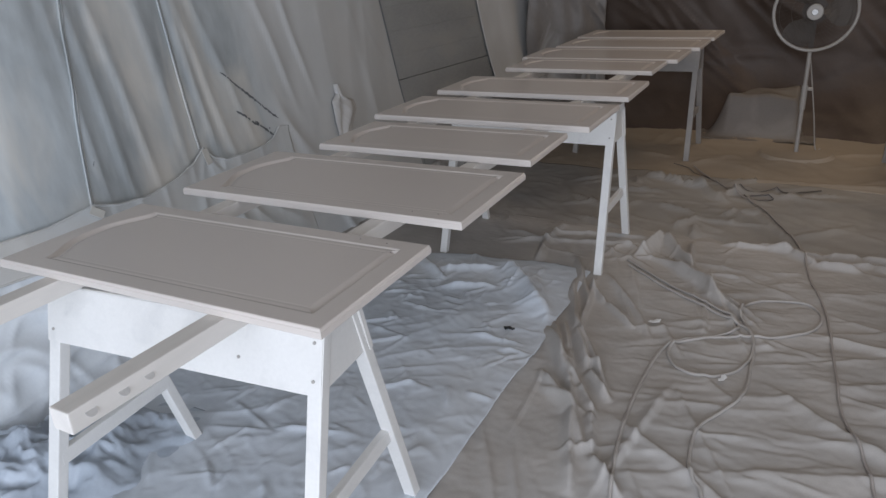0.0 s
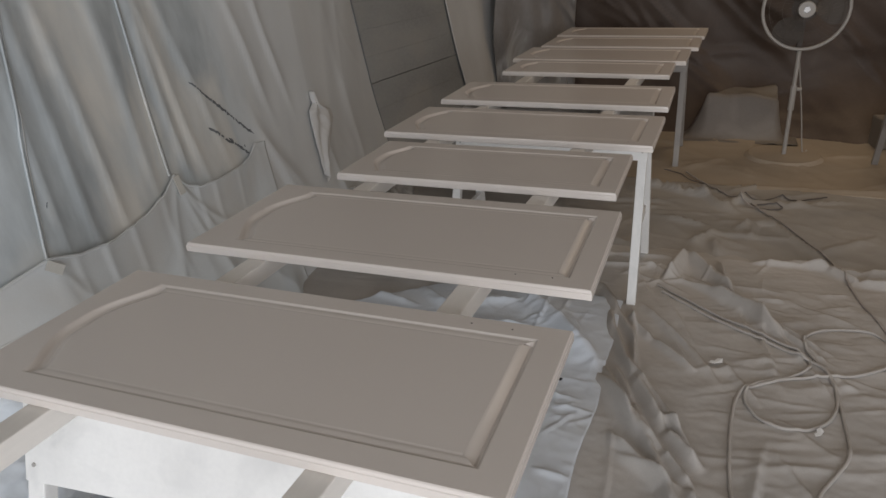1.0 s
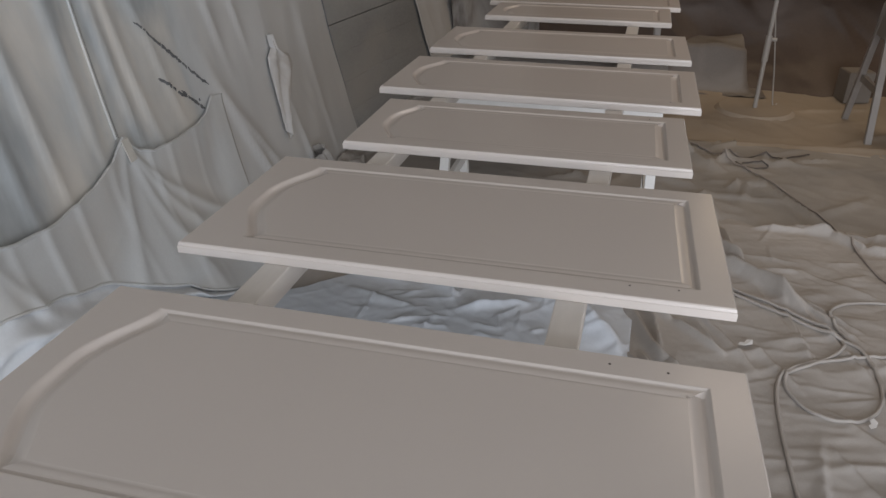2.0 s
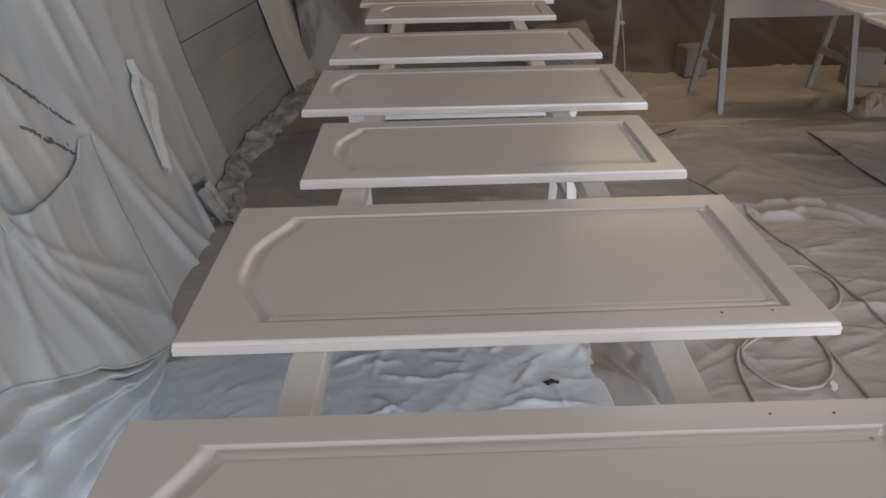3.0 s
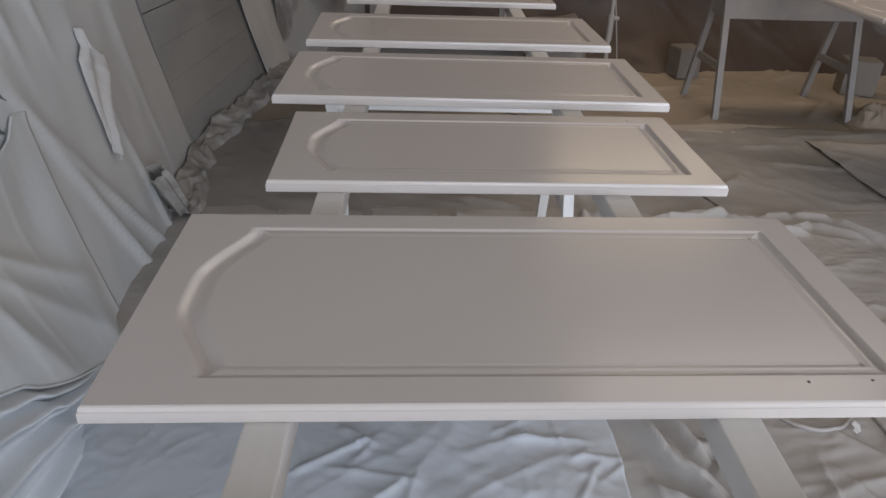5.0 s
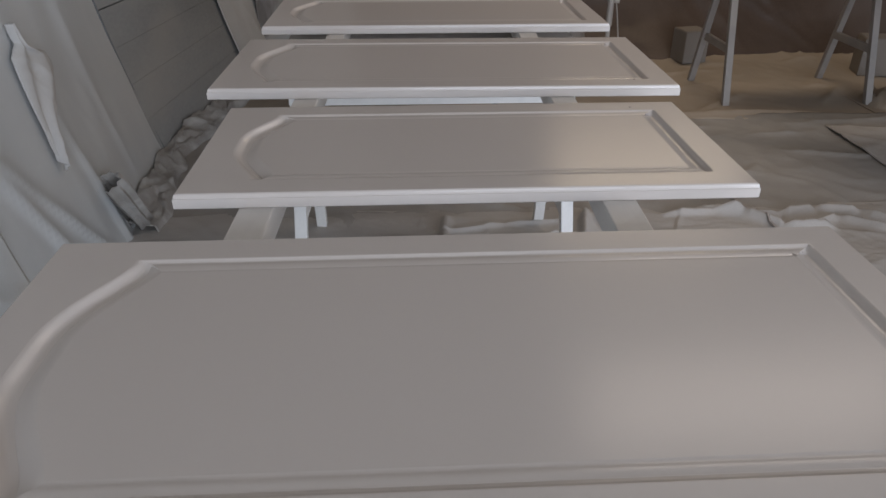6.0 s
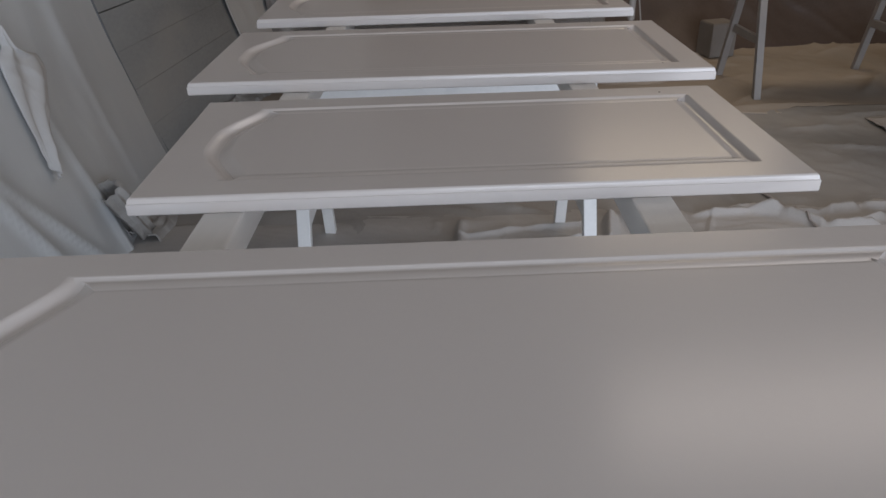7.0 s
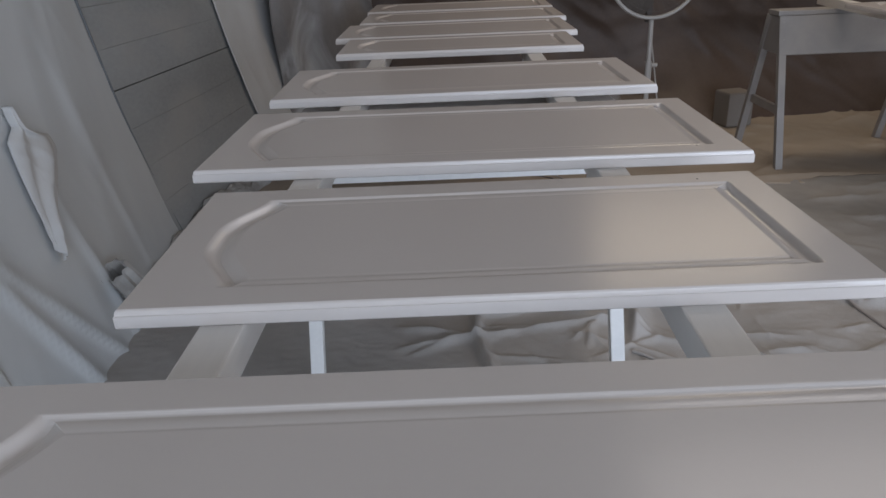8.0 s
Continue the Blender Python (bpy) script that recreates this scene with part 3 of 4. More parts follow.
# ---- the back: dark plastic ----
def back_sheeting():
    xx, zz = np.meshgrid(np.arange(-0.9, 4.52, 0.02), np.arange(0, 2.6, 0.02))
    run = xx + 0.75 * zz
    y = 4.02 - 0.42 * (1 - np.clip(zz / 0.55, 0, 1)) ** 2.2 * (0.75 + 0.35 * smooth_noise(xx * 1.3, zz * 0, 35)) - 0.03 * rolling(xx, zz, 0.05, 0.10, 38, 5.0) * np.clip((0.8 - zz) * 2, 0, 1)
    y = y - 0.05 * wrinkles(run, zz - 0.4 * xx, 31, 0.30, 0.15, 6, 0.9) - 0.04 * smooth_noise(run * 1.6, zz * 0.6, 33) - 0.02 * wrinkles(run, zz, 37, 0.12, 0.3, 5, 1.3)
    sheet("back_plastic", xx, y, zz, M_BROWN, "dark brown plastic sheeting hung across the back with slanting folds", "sheeting")
    # paler plastic across the corner
    u, zz = np.meshgrid(np.linspace(0, 1, 50), np.arange(0, 2.6, 0.02))
    x = -0.62 + 0.55 * u + 0.03 * smooth_noise(u * 5 + zz * 1.5, zz, 41)
    y = 3.62 + 0.30 * u - 0.05 * wrinkles(u * 0.6 + 0.35 * zz, zz, 43, 0.2, 0.2, 5, 0.9) + 0.03 * smooth_noise(u * 4, zz * 2, 45)
    sheet("corner_plastic", x, y, zz, M_CORNER, "greyish plastic hung across the corner with slanting creases", "sheeting")


back_sheeting()


# ---- drop cloths on the floor ----
def ground_cloth(name, x0, x1, y0, y1, step, height, mat, label, lift, near=None, far=None):
    def ticks(a, b, fine):
        """Even steps, halved within the stretch that is seen from near by."""
        if not fine:
            return np.arange(a, b + step, step)
        return np.concatenate([np.arange(a, fine[0], step * 2), np.arange(fine[0], fine[1], step), np.arange(fine[1], b + step, step * 2)])

    xx, yy = np.meshgrid(ticks(x0, x1, near and near[0]), ticks(y0, y1, near and near[1]))
    if far:
        yy = y0 + (yy - y0) * (np.interp(xx, *far) - y0) / (y1 - y0)
    edge_x = 0.02 * smooth_noise(yy * 3, yy * 0, 91)
    edge_y = 0.035 * smooth_noise(xx * 2.5, xx * 0, 92)
    X, Y = xx + edge_x, yy + edge_y
    Z = lift + height(X, Y)
    return sheet(name, X, Y, Z, mat, label, "drop cloth", thick=0.0025)


def canvas_height(x, y):
    right = np.clip((x - 0.80) * 2.5, 0.25, 1) * np.clip((1.35 - y) * 2.2, 0.35, 1)
    z = right * (0.022 * rolling(x, y, 0.32, 0.065, 101, 4.5) + 0.013 * rolling(x, y, 0.15, 0.034, 111, 5.0) + 0.014 * rolling(x, y, 0.55, 0.15, 121, 2.6) + 0.010 * rolling(x, y, -0.25, 0.040, 141, 5.0))
    z = z + 0.010 * rolling(x, y, -1.05, 0.060, 131, 3.5) * (1.25 - right) + 0.0016 * smooth_noise(x * 46, y * 46, 137)
    z = z + 0.008 * (1 + smooth_noise(x * 2.4, y * 2.4, 131))
    z = z + many_folds(x, y, 900, 22, 0.9, 2.2, -0.9, 0.75, 0.30, 0.20, 0.55, 0.012, 0.013) + many_folds(x, y, 1300, 22, 0.65, 1.25, -0.7, 1.3, -1.1, 0.28, 0.45, 0.016, 0.010)
    z = z + many_folds(x, y, 1500, 16, 0.8, 2.3, 0.2, 1.3, -0.4, 0.5, 0.34, 0.008, 0.010)
    # the long folds that run forward from the feet of the trestle
    for k, (a, b, c, d, h, w) in enumerate(((0.75, 0.86, 0.82, 0.35, 0.035, 0.016), (0.79, 0.42, 1.02, 0.02, 0.045, 0.017), (0.70, 0.42, 0.86, 0.05, 0.034, 0.016),
                                            (0.84, 0.12, 1.05, -0.35, 0.03, 0.02), (0.78, 0.90, 1.00, 0.55, 0.022, 0.018), (0.93, 1.20, 1.42, 0.60, 0.034, 0.016),
                                            (0.93, 1.15, 1.44, 0.66, 0.026, 0.014), (0.60, 1.05, 0.80, 0.55, 0.03, 0.022), (1.05, -0.1, 1.6, -0.5, 0.02, 0.03),
                                            (1.45, 0.25, 2.0, -0.2, 0.02, 0.03), (1.55, 0.65, 2.1, 0.5, 0.022, 0.025), (1.20, 0.15, 1.10, -0.5, 0.018, 0.02))):
        z = z + 1.5 * fold(x, y, a, b, c, d, h, 0.6 * w, 80 + k)
    for k, (places, h, w) in enumerate((
            (((0.68, 0.76), (0.81, 0.34), (0.93, 0.10), (1.03, -0.02)), 0.060, 0.013),
            (((0.71, 0.33), (0.93, 0.0), (1.01, -0.13), (1.06, -0.32), (1.16, -0.44)), 0.055, 0.014),
            (((0.79, 0.04), (0.95, -0.15), (1.04, -0.45)), 0.050, 0.013),
            (((0.75, 0.76), (0.85, 0.63), (0.98, 0.47)), 0.040, 0.009),
            (((0.75, 0.40), (0.83, 0.21), (0.87, 0.12)), 0.035, 0.010),
            (((0.80, 0.40), (0.91, 0.16), (0.97, 0.12)), 0.030, 0.010),
            # the crumpled far edge: a peak by the trestle, then a rolled hem
            (((0.85, 1.15), (0.92, 1.42), (1.11, 1.05)), 0.085, 0.020),
            (((1.06, 1.36), (1.11, 1.05), (1.26, 0.76)), 0.050, 0.012),
            (((1.20, 1.41), (1.38, 1.42), (1.62, 1.40)), 0.034, 0.009),
            (((1.33, 1.46), (1.48, 1.40), (1.58, 1.30), (1.74, 1.28)), 0.055, 0.010),
            (((1.62, 1.40), (1.75, 1.44), (1.90, 1.40), (2.06, 1.18)), 0.045, 0.016),
            (((1.66, 1.30), (1.80, 1.36), (1.95, 1.22)), 0.040, 0.012),
            (((0.20, 1.15), (0.55, 1.22), (0.85, 1.28)), 0.026, 0.010),
            (((0.40, 1.30), (0.62, 1.36), (0.86, 1.38)), 0.024, 0.008),
            (((0.44, 0.95), (0.40, 1.21), (0.42, 1.42)), 0.050, 0.012))):
        z = z + run_of_folds(x, y, places, h, w, 200 + 7 * k)
    z = z + many_folds(x, y, 1900, 22, 0.15, 1.25, 1.05, 1.44, 0.1, 0.8, 0.22, 0.013, 0.008) + many_folds(x, y, 1950, 6, 1.3, 2.2, 1.0, 1.3, 0.2, 0.4, 0.30, 0.010, 0.010)
    under = np.clip((0.66 - x) / 0.08, 0, 1) * np.clip((0.85 - y) / 0.1, 0, 1)
    edge = np.clip((1.50 - y) / 0.08, 0.25, 1)
    return 0.62 * z * edge * (1 - 0.85 * under)


def mid_height(x, y):
    z = 0.014 * wrinkles(x, y, 201, 0.25, 0.3, 3, 2.2) + 0.008 * wrinkles(x, y, 211, 0.13, 1.3, 2.5, 2.0) + 0.006 * (1 + smooth_noise(x * 2.5, y * 2.5, 205)) + 0.006 * wrinkles(x, y, 207, 0.09, 0.9, 2)
    z = z + fold(x, y, 0.95, 2.30, 1.15, 2.05, 0.03, 0.02, 21) + fold(x, y, 0.80, 2.45, 1.0, 2.28, 0.035, 0.02, 22) + fold(x, y, 1.0, 2.25, 1.6, 2.2, 0.02, 0.02, 23)
    z = z + many_folds(x, y, 1000, 34, 0.1, 1.35, 1.5, 2.45, 0.3, 0.8, 0.32, 0.022, 0.009) + many_folds(x, y, 1050, 10, 1.3, 3.0, 1.5, 2.4, 0.2, 0.5, 0.5, 0.012, 0.014)
    z = z + run_of_folds(x, y, ((0.62, 2.42), (0.74, 2.38), (0.86, 2.30), (1.0, 2.26)), 0.055, 0.012, 260)
    return z * np.clip((y - 1.22) / 0.3, 0.15, 1)


def tan_height(x, y):
    z = 0.012 * wrinkles(x, y, 301, 0.3, 0.1, 3, 2.2) + 0.006 * wrinkles(x, y, 311, 0.14, 0.9, 2.5, 2.0) + 0.006 * (1 + smooth_noise(x * 2.2, y * 2.2, 305)) + 0.006 * wrinkles(x, y, 307, 0.1, 0.4, 2)
    z = z + many_folds(x, y, 1100, 30, 0.4, 3.4, 2.5, 3.8, 0.2, 0.6, 0.45, 0.014, 0.014)
    return z + fold(x, y, 0.9, 2.52, 2.6, 2.56, 0.02, 0.02, 31)


def blue_height(x, y):
    z = 0.005 * wrinkles(x, y, 401, 0.12, 0.8, 2.2, 2.2) + 0.006 * wrinkles(x, y, 411, 0.21, -0.9, 2.5, 2.4) + 0.003 * wrinkles(x, y, 421, 0.06, 0.3, 1.8, 1.7)
    z = z + 0.006 * (1 + smooth_noise(x * 2.2, y * 2.2, 431)) + 0.0030 * rolling(x, y, 0.7, 0.034, 441, 3.0) + 0.0030 * rolling(x, y, -0.3, 0.024, 451, 3.5) + 0.006 * rolling(x, y, 0.2, 0.10, 461, 2.2)
    for k, (a, b, c, d, h) in enumerate(((-0.35, 0.70, -0.05, 0.62, 0.05), (-0.10, 0.80, 0.15, 0.58, 0.05), (0.05, 0.66, 0.34, 0.76, 0.045), (-0.25, 0.55, 0.02, 0.48, 0.03), (0.15, 0.50, 0.40, 0.60, 0.03))):
        z = z + fold(x, y, a, b, c, d, 0.6 * h, 0.014, 140 + k)
    z = z + fold(x, y, 0.30, 0.88, 0.66, 0.42, 0.05, 0.03, 41) + fold(x, y, 0.50, 0.75, 0.70, 0.35, 0.03, 0.025, 42)
    z = z + many_folds(x, y, 1200, 60, -0.4, 0.65, -1.0, 0.8, 0.6, 0.8, 0.20, 0.008, 0.007) + many_folds(x, y, 1700, 110, -0.4, 0.62, -1.0, 0.8, 0.2, 0.9, 0.11, 0.006, 0.006)
    calm = 0.65 + 0.35 * np.clip((x + 0.05) / 0.15, 0, 1)
    return z * calm


ground_cloth("tan_drop_cloth", -0.7, 4.4, 2.45, 4.1, 0.022, tan_height, M_TAN, "tan drop cloth lying fairly flat at the back", 0.004)
ground_cloth("grey_drop_cloth", -0.75, 4.4, 1.1, 2.52, 0.018, mid_height, M_MID, "greyish drop cloth in the middle of the floor", 0.010)
ground_cloth("canvas_drop_cloth", -0.75, 2.7, -1.7, 1.5, 0.006, canvas_height, M_CANVAS, "crumpled beige canvas drop cloth with folds and ridges", 0.016, ((0.62, 2.0), (-0.6, 1.5)))
ground_cloth("grey_drop_cloth", 2.26, 3.6, 1.3, 2.3, 0.018, lambda x, y: mid_height(x + 3, y), M_CANVAS, "corner of another greyish drop cloth lying on top", 0.020)
ground_cloth("blue_plastic_sheet", -0.62, 0.715, -1.6, 0.86, 0.007, blue_height, M_BLUE, "crinkled pale blue plastic sheet under the trestles", 0.024,
             far=([-0.62, -0.5, -0.4, -0.04, 0.45, 0.71], [0.40, 0.45, 0.51, 0.84, 0.90, 0.86]))


# ---- trestles ----
HORSE_TOP = 0.705


def rise(y):
    """How much higher the row of trestles carries its load further in, as the floor rises."""
    return 0.005 * (y + 0.92)


def sawhorse(cx, cy, label, turn=0.0, half=0.385, low=0.55, mat=None):
    """A-frame trestle: deep apron boards on both sides, splayed legs, end braces."""
    t = thing("sawhorse", label, "sawhorse", (cx, cy, 0), "trestles under the doors")
    t.rotation_euler = (0, 0, radians(turn))
    t.scale = (1, 1, 1 + rise(cy) / HORSE_TOP)
    mat = mat or M_WHITE
    slope = 0.282

    def off(z):
        return 0.255 - slope * z

    part("top_board", box(-half, half, -0.058, 0.058, HORSE_TOP - 0.022, HORSE_TOP, 0.003), mat, t)
    for s in (-1, 1):
        bm = bmesh.new()
        z0, z1 = low, HORSE_TOP - 0.0235
        rows = []
        for z in (z0, z1):
            rows.append((s * off(z), z))
        n = Vector((0, s, slope)).normalized() * 0.009
        vs = [bm.verts.new((x, rows[i][0] + k * n.y, rows[i][1] + k * n.z)) for k in (-1, 1) for i in (0, 1) for x in (-half, half)]
        for q in ((0, 1, 3, 2), (4, 6, 7, 5), (0, 4, 5, 1), (2, 3, 7, 6), (0, 2, 6, 4), (1, 5, 7, 3)):
            bm.faces.new([vs[i] for i in q])
        bmesh.ops.recalc_face_normals(bm, faces=bm.faces)
        bmesh.ops.bevel(bm, geom=bm.edges[:], offset=0.002, segments=2, affect="EDGES")
        apron = part("apron_board", bm, mat, t)
        for x, z in ((-half + 0.02, 0.58), (-half + 0.02, 0.655), (half - 0.02, 0.58), (half - 0.02, 0.655), (half - 0.20, 0.60)):
            y = s * off(z)
            part("screw_head", cylinder((x, y + n.y * 0.9, z + n.z * 0.9), (x, y + n.y * 1.25, z + n.z * 1.2), 0.0036, sides=10), M_FAN, apron, "small screw head")
        for e in (-1, 1):
            x = e * (half - 0.021)
            part("leg", beam((x + e * 0.012, s * off(0.0), 0.004), (x, s * (off(0.68) - 0.012), 0.68), 0.034, 0.030, 0.003), mat, t)
    for e in (-1, 1):
        x = e * (half - 0.021)
        part("brace", beam((x, -off(0.27), 0.27), (x, off(0.27), 0.27), 0.02, 0.038, 0.002), mat, t)
        # end board between the aprons
        bm = bmesh.new()
        z0, z1 = low + 0.004, HORSE_TOP - 0.024
        a = [(-off(z0) + 0.012, z0), (off(z0) - 0.012, z0), (off(z1) - 0.012, z1), (-off(z1) + 0.012, z1)]
        f = bm.faces.new([bm.verts.new((e * (half - 0.006), y, z)) for y, z in a])
        g = bmesh.ops.extrude_face_region(bm, geom=[f])
        bmesh.ops.translate(bm, vec=(-e * 0.012, 0, 0), verts=[v for v in g["geom"] if isinstance(v, bmesh.types.BMVert)])
        bmesh.ops.recalc_face_normals(bm, faces=bm.faces)
        part("end_board", bm, mat, t)
    return t


sawhorse(0.326, -0.917, "white sprayed wooden sawhorse carrying the first door", 4.3, 0.375)
sawhorse(0.365, 1.135, "white sprayed wooden sawhorse under the middle doors")
sawhorse(0.40, 3.10, "grey dusted wooden sawhorse under the far doors, shade in its colour", mat=M_GREYWOOD)
sawhorse(2.295, 2.92, "grey dusted wooden sawhorse of the second row, shade in its colour", 0, 0.385, 0.515, M_GREYWOOD)
sawhorse(2.40, 0.45, "grey dusted wooden sawhorse of the second row, shade in its colour", 0, 0.385, 0.515, M_GREYWOOD)


def rail(name, x0, y0, x1, y1, label):
    h = 0.039
    bm = beam((x0, y0, HORSE_TOP + rise(y0) + h / 2), (x1, y1, HORSE_TOP + rise(y1) + h / 2), 0.045, h, 0.0025)
    # beam() lays its width across x
    ob = part(name, bm, M_RAIL, None)
    return tagged(ob, label, "rail", "rails across the trestles")


rail("support_rail", 0.078, -1.48, 0.165, 3.42, "white sprayed wooden rail lying across the sawhorses")
rail("support_rail", 0.545, -1.40, 0.660, 3.38, "white sprayed wooden rail with an open end across the sawhorses")
for obj in [o for o in scene.objects if o.name == "support_rail.001"]:
    for y, h in ((-1.365, 0.020), (-1.305, 0.020), (-1.255, 0.018)):
        bm = cylinder((0.5675 + 0.0241 * (y + 1.40), y, HORSE_TOP + 0.02), (0.5685 + 0.0241 * (y + 1.40), y, HORSE_TOP + 0.021), h * 0.5, sides=12)
        part("smudge", bm, M_SMUDGE, obj, "grey rubbed patch")
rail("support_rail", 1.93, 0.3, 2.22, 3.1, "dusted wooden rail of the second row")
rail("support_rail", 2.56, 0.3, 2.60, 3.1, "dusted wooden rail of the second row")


# ---- cabinet doors ----
def contour(w, d, m, arch, n=20):
    """Outline of the sunk field: straight on three sides, a cathedral arch at the low-x end."""
    x0, x1, y0, y1 = m + arch, w - m, m * 0.92, d - m * 0.92
    pts = [(x1, y0), (x1, y0 + 0.012), (x1, y1 - 0.012), (x1, y1), (x0, y1)]
    for i in range(1, 2 * n):
        t = i / (2 * n)
        v = min(1, max(0, (2 * min(t, 1 - t) - 0.06) / 0.82)) ** 0.76
        rise = 0.5 - 0.5 * math.cos(math.pi * v)
        pts.append((x0 - arch * rise, y1 + (y0 - y1) * t))
    pts.append((x0, y0))
    return pts


def inset(pts, d):
    """The outline moved inwards by d."""
    out, n = [], len(pts)
    for i in range(n):
        a, b, c = Vector(pts[i - 1]), Vector(pts[i]), Vector(pts[(i + 1) % n])
        e, f = (b - a).normalized(), (c - b).normalized()
        p, q = Vector((-e.y, e.x)), Vector((-f.y, f.x))
        k = p + q
        out.append(tuple(b + k * (d / max(0.35, 1 + p.dot(q)))))
    return out


DOOR_T = 0.0205


def cabinet_door(w, d, at, turn=0.0, label="", holes=()):
    t = thing("cabinet_door", label or "off-white satin cabinet door with a sunk arched panel", "cabinet door", at, "doors drying on the rails")
    t.rotation_euler = (0.005, 0, radians(turn))
    bm = bmesh.new()

    def loop(pts, z):
        return [bm.verts.new((x, y, z)) for x, y in pts]

    def wall(a, b):
        n = len(a)
        return [bm.faces.new((a[i], a[(i + 1) % n], b[(i + 1) % n], b[i])) for i in range(n)]

    rect = [(0, 0), (w, 0), (w, d), (0, d)]
    # outer edge from below: square, then a small moulded lip
    rings = [loop(inset(rect, i), z) for i, z in ((0.0015, 0), (0, 0.0015), (0, 0.0135), (0.0012, 0.0145), (0.0014, 0.0160), (0.0022, 0.0190), (0.0040, DOOR_T))]
    bm.faces.new(rings[0][::-1])
    for a, b in zip(rings, rings[1:]):
        wall(a, b)
    inner = contour(w, d, 0.047, 0.047 * d / 0.4)

    def stepped(i):
        """The outline i further in; the hollow is wider at both short ends."""
        k = 0.010 * min(1, i / 0.0065)
        moved = inset([(p[0] - 0.25 * k, p[1]) if n < 4 else (p[0] + k, p[1]) for n, p in enumerate(inner)], i)
        low, high, last = inner[0][1] + i, inner[3][1] - i, len(moved)
        return [p if n < 5 or n == last - 1 else (p[0], min(max(p[1], low + 2e-5 * (last - n)), high - 2e-5 * n)) for n, p in enumerate(moved)]

    def sunk(pts, z):
        """A ring of the hollow, less deep along the two long sides."""
        last = len(pts) - 1
        ease = [1.0 if n in (1, 2) else 0.30 if n in (0, 3) else min(1, 0.30 + 0.22 * min(n - 4, last - n)) for n in range(last + 1)]
        return [bm.verts.new((x, y, DOOR_T + z * e)) for (x, y), e in zip(pts, ease)]

    def finish(name, sharp):
        """Rounded hollows, flat faces beyond the given outlines."""
        bmesh.ops.recalc_face_normals(bm, faces=bm.faces)
        for f in bm.faces:
            f.smooth = True
        for e in bm.edges:
            e.smooth = not (len(e.link_faces) == 2 and e.calc_face_angle(0) > 0.5)
        for r in sharp:
            for i in range(len(r)):
                e = bm.edges.get((r[i], r[(i + 1) % len(r)]))
                if e:
                    e.smooth = False
        return part(name, bm, M_PAINT, t)

    steps, wide, deep = 7, 0.0055, 0.0080
    prof = [(wide * k / steps, -deep * (0.5 - 0.5 * math.cos(math.pi * k / steps))) for k in range(steps + 1)] + [(0.0085, -deep - 0.0002)]
    loops = [sunk(stepped(i), z) for i, z in prof]
    for a, b in zip(loops, loops[1:]):
        wall(a, b)
    edges = []
    for r in (rings[-1], loops[0]):
        for i in range(len(r)):
            edges.append(bm.edges.get((r[i], r[(i + 1) % len(r)])))
    bmesh.ops.triangle_fill(bm, use_beauty=True, use_dissolve=False, edges=edges, normal=(0, 0, 1))
    finish("frame", [rings[-1], rings[0], rings[1], loops[0], loops[-1]])
    bm = bmesh.new()
    loops = [sunk(stepped(i), z) for i, z in ((0.0075, -0.0110), (0.0082, -0.0078), (0.0105, -0.0070), (0.0150, -0.0058))]
    loops += [loop(stepped(i), DOOR_T + z) for i, z in ((0.0200, -0.0031), (0.0240, -0.0024), (0.0250, -0.0022))]
    for a, b in zip(loops, loops[1:]):
        wall(a, b)
    field = [bm.edges.get((loops[-1][i], loops[-1][(i + 1) % len(inner)])) for i in range(len(inner))]
    bmesh.ops.triangle_fill(bm, use_beauty=True, use_dissolve=False, edges=field, normal=(0, 0, 1))
    centre = finish("centre_panel", [loops[-1]])
    if sum(f.normal.z for f in centre.data.polygons) < 0:
        centre.data.flip_normals()
    for x, y in holes:
        part("screw_hole", cylinder((x, y, DOOR_T - 0.001), (x, y, DOOR_T + 0.0004), 0.0018, sides=10), M_WIRE, t, "small dark drilled hole")
    return t


TOP = HORSE_TOP + 0.0395
ROW = ((-0.086, -1.081, 0.880, 0.402, 0.2), (-0.083, -0.538, 0.880, 0.418, 0.4), (0.0, 0.0, 0.765, 0.354, 0.3), (-0.068, 0.462, 0.878, 0.394, -0.6),
       (-0.061, 0.990, 0.874, 0.388, 0.3), (0.003, 1.650, 0.766, 0.345, -0.6), (-0.048, 2.030, 0.866, 0.415, -0.5), (-0.010, 2.505, 0.866, 0.405, -0.6),
       (-0.020, 2.990, 0.890, 0.420, -1.5))
for i, (x, y, w, d, turn) in enumerate(ROW):
    holes = {0: ((0.715, d - 0.024), (0.785, d - 0.026)), 1: ((0.731, 0.033), (0.801, 0.035)), 2: ((0.68, d - 0.03),), 3: ((0.80, 0.04),)}.get(i, ())
    size = "small " if w < 0.8 else "long "
    cabinet_door(w, d, (x, y, TOP + rise(y)), turn, size + "off-white satin cabinet door, arched sunk panel, drying on rails", holes)
for x, y, d in ((1.92, 1.03, 0.44), (1.945, 1.53, 0.46), (2.02, 2.09, 0.42)):
    cabinet_door(0.86, d, (x, y, TOP + rise(y)), 0, "off-white cabinet door drying on the second row of rails")


# ---- fan ----
def ring(c, r, tube_r, axis_y=True, n=40):
    return tube([(c[0] + r * math.cos(2 * math.pi * k / n), c[1], c[2] + r * math.sin(2 * math.pi * k / n)) for k in range(n)], tube_r, 6, True)


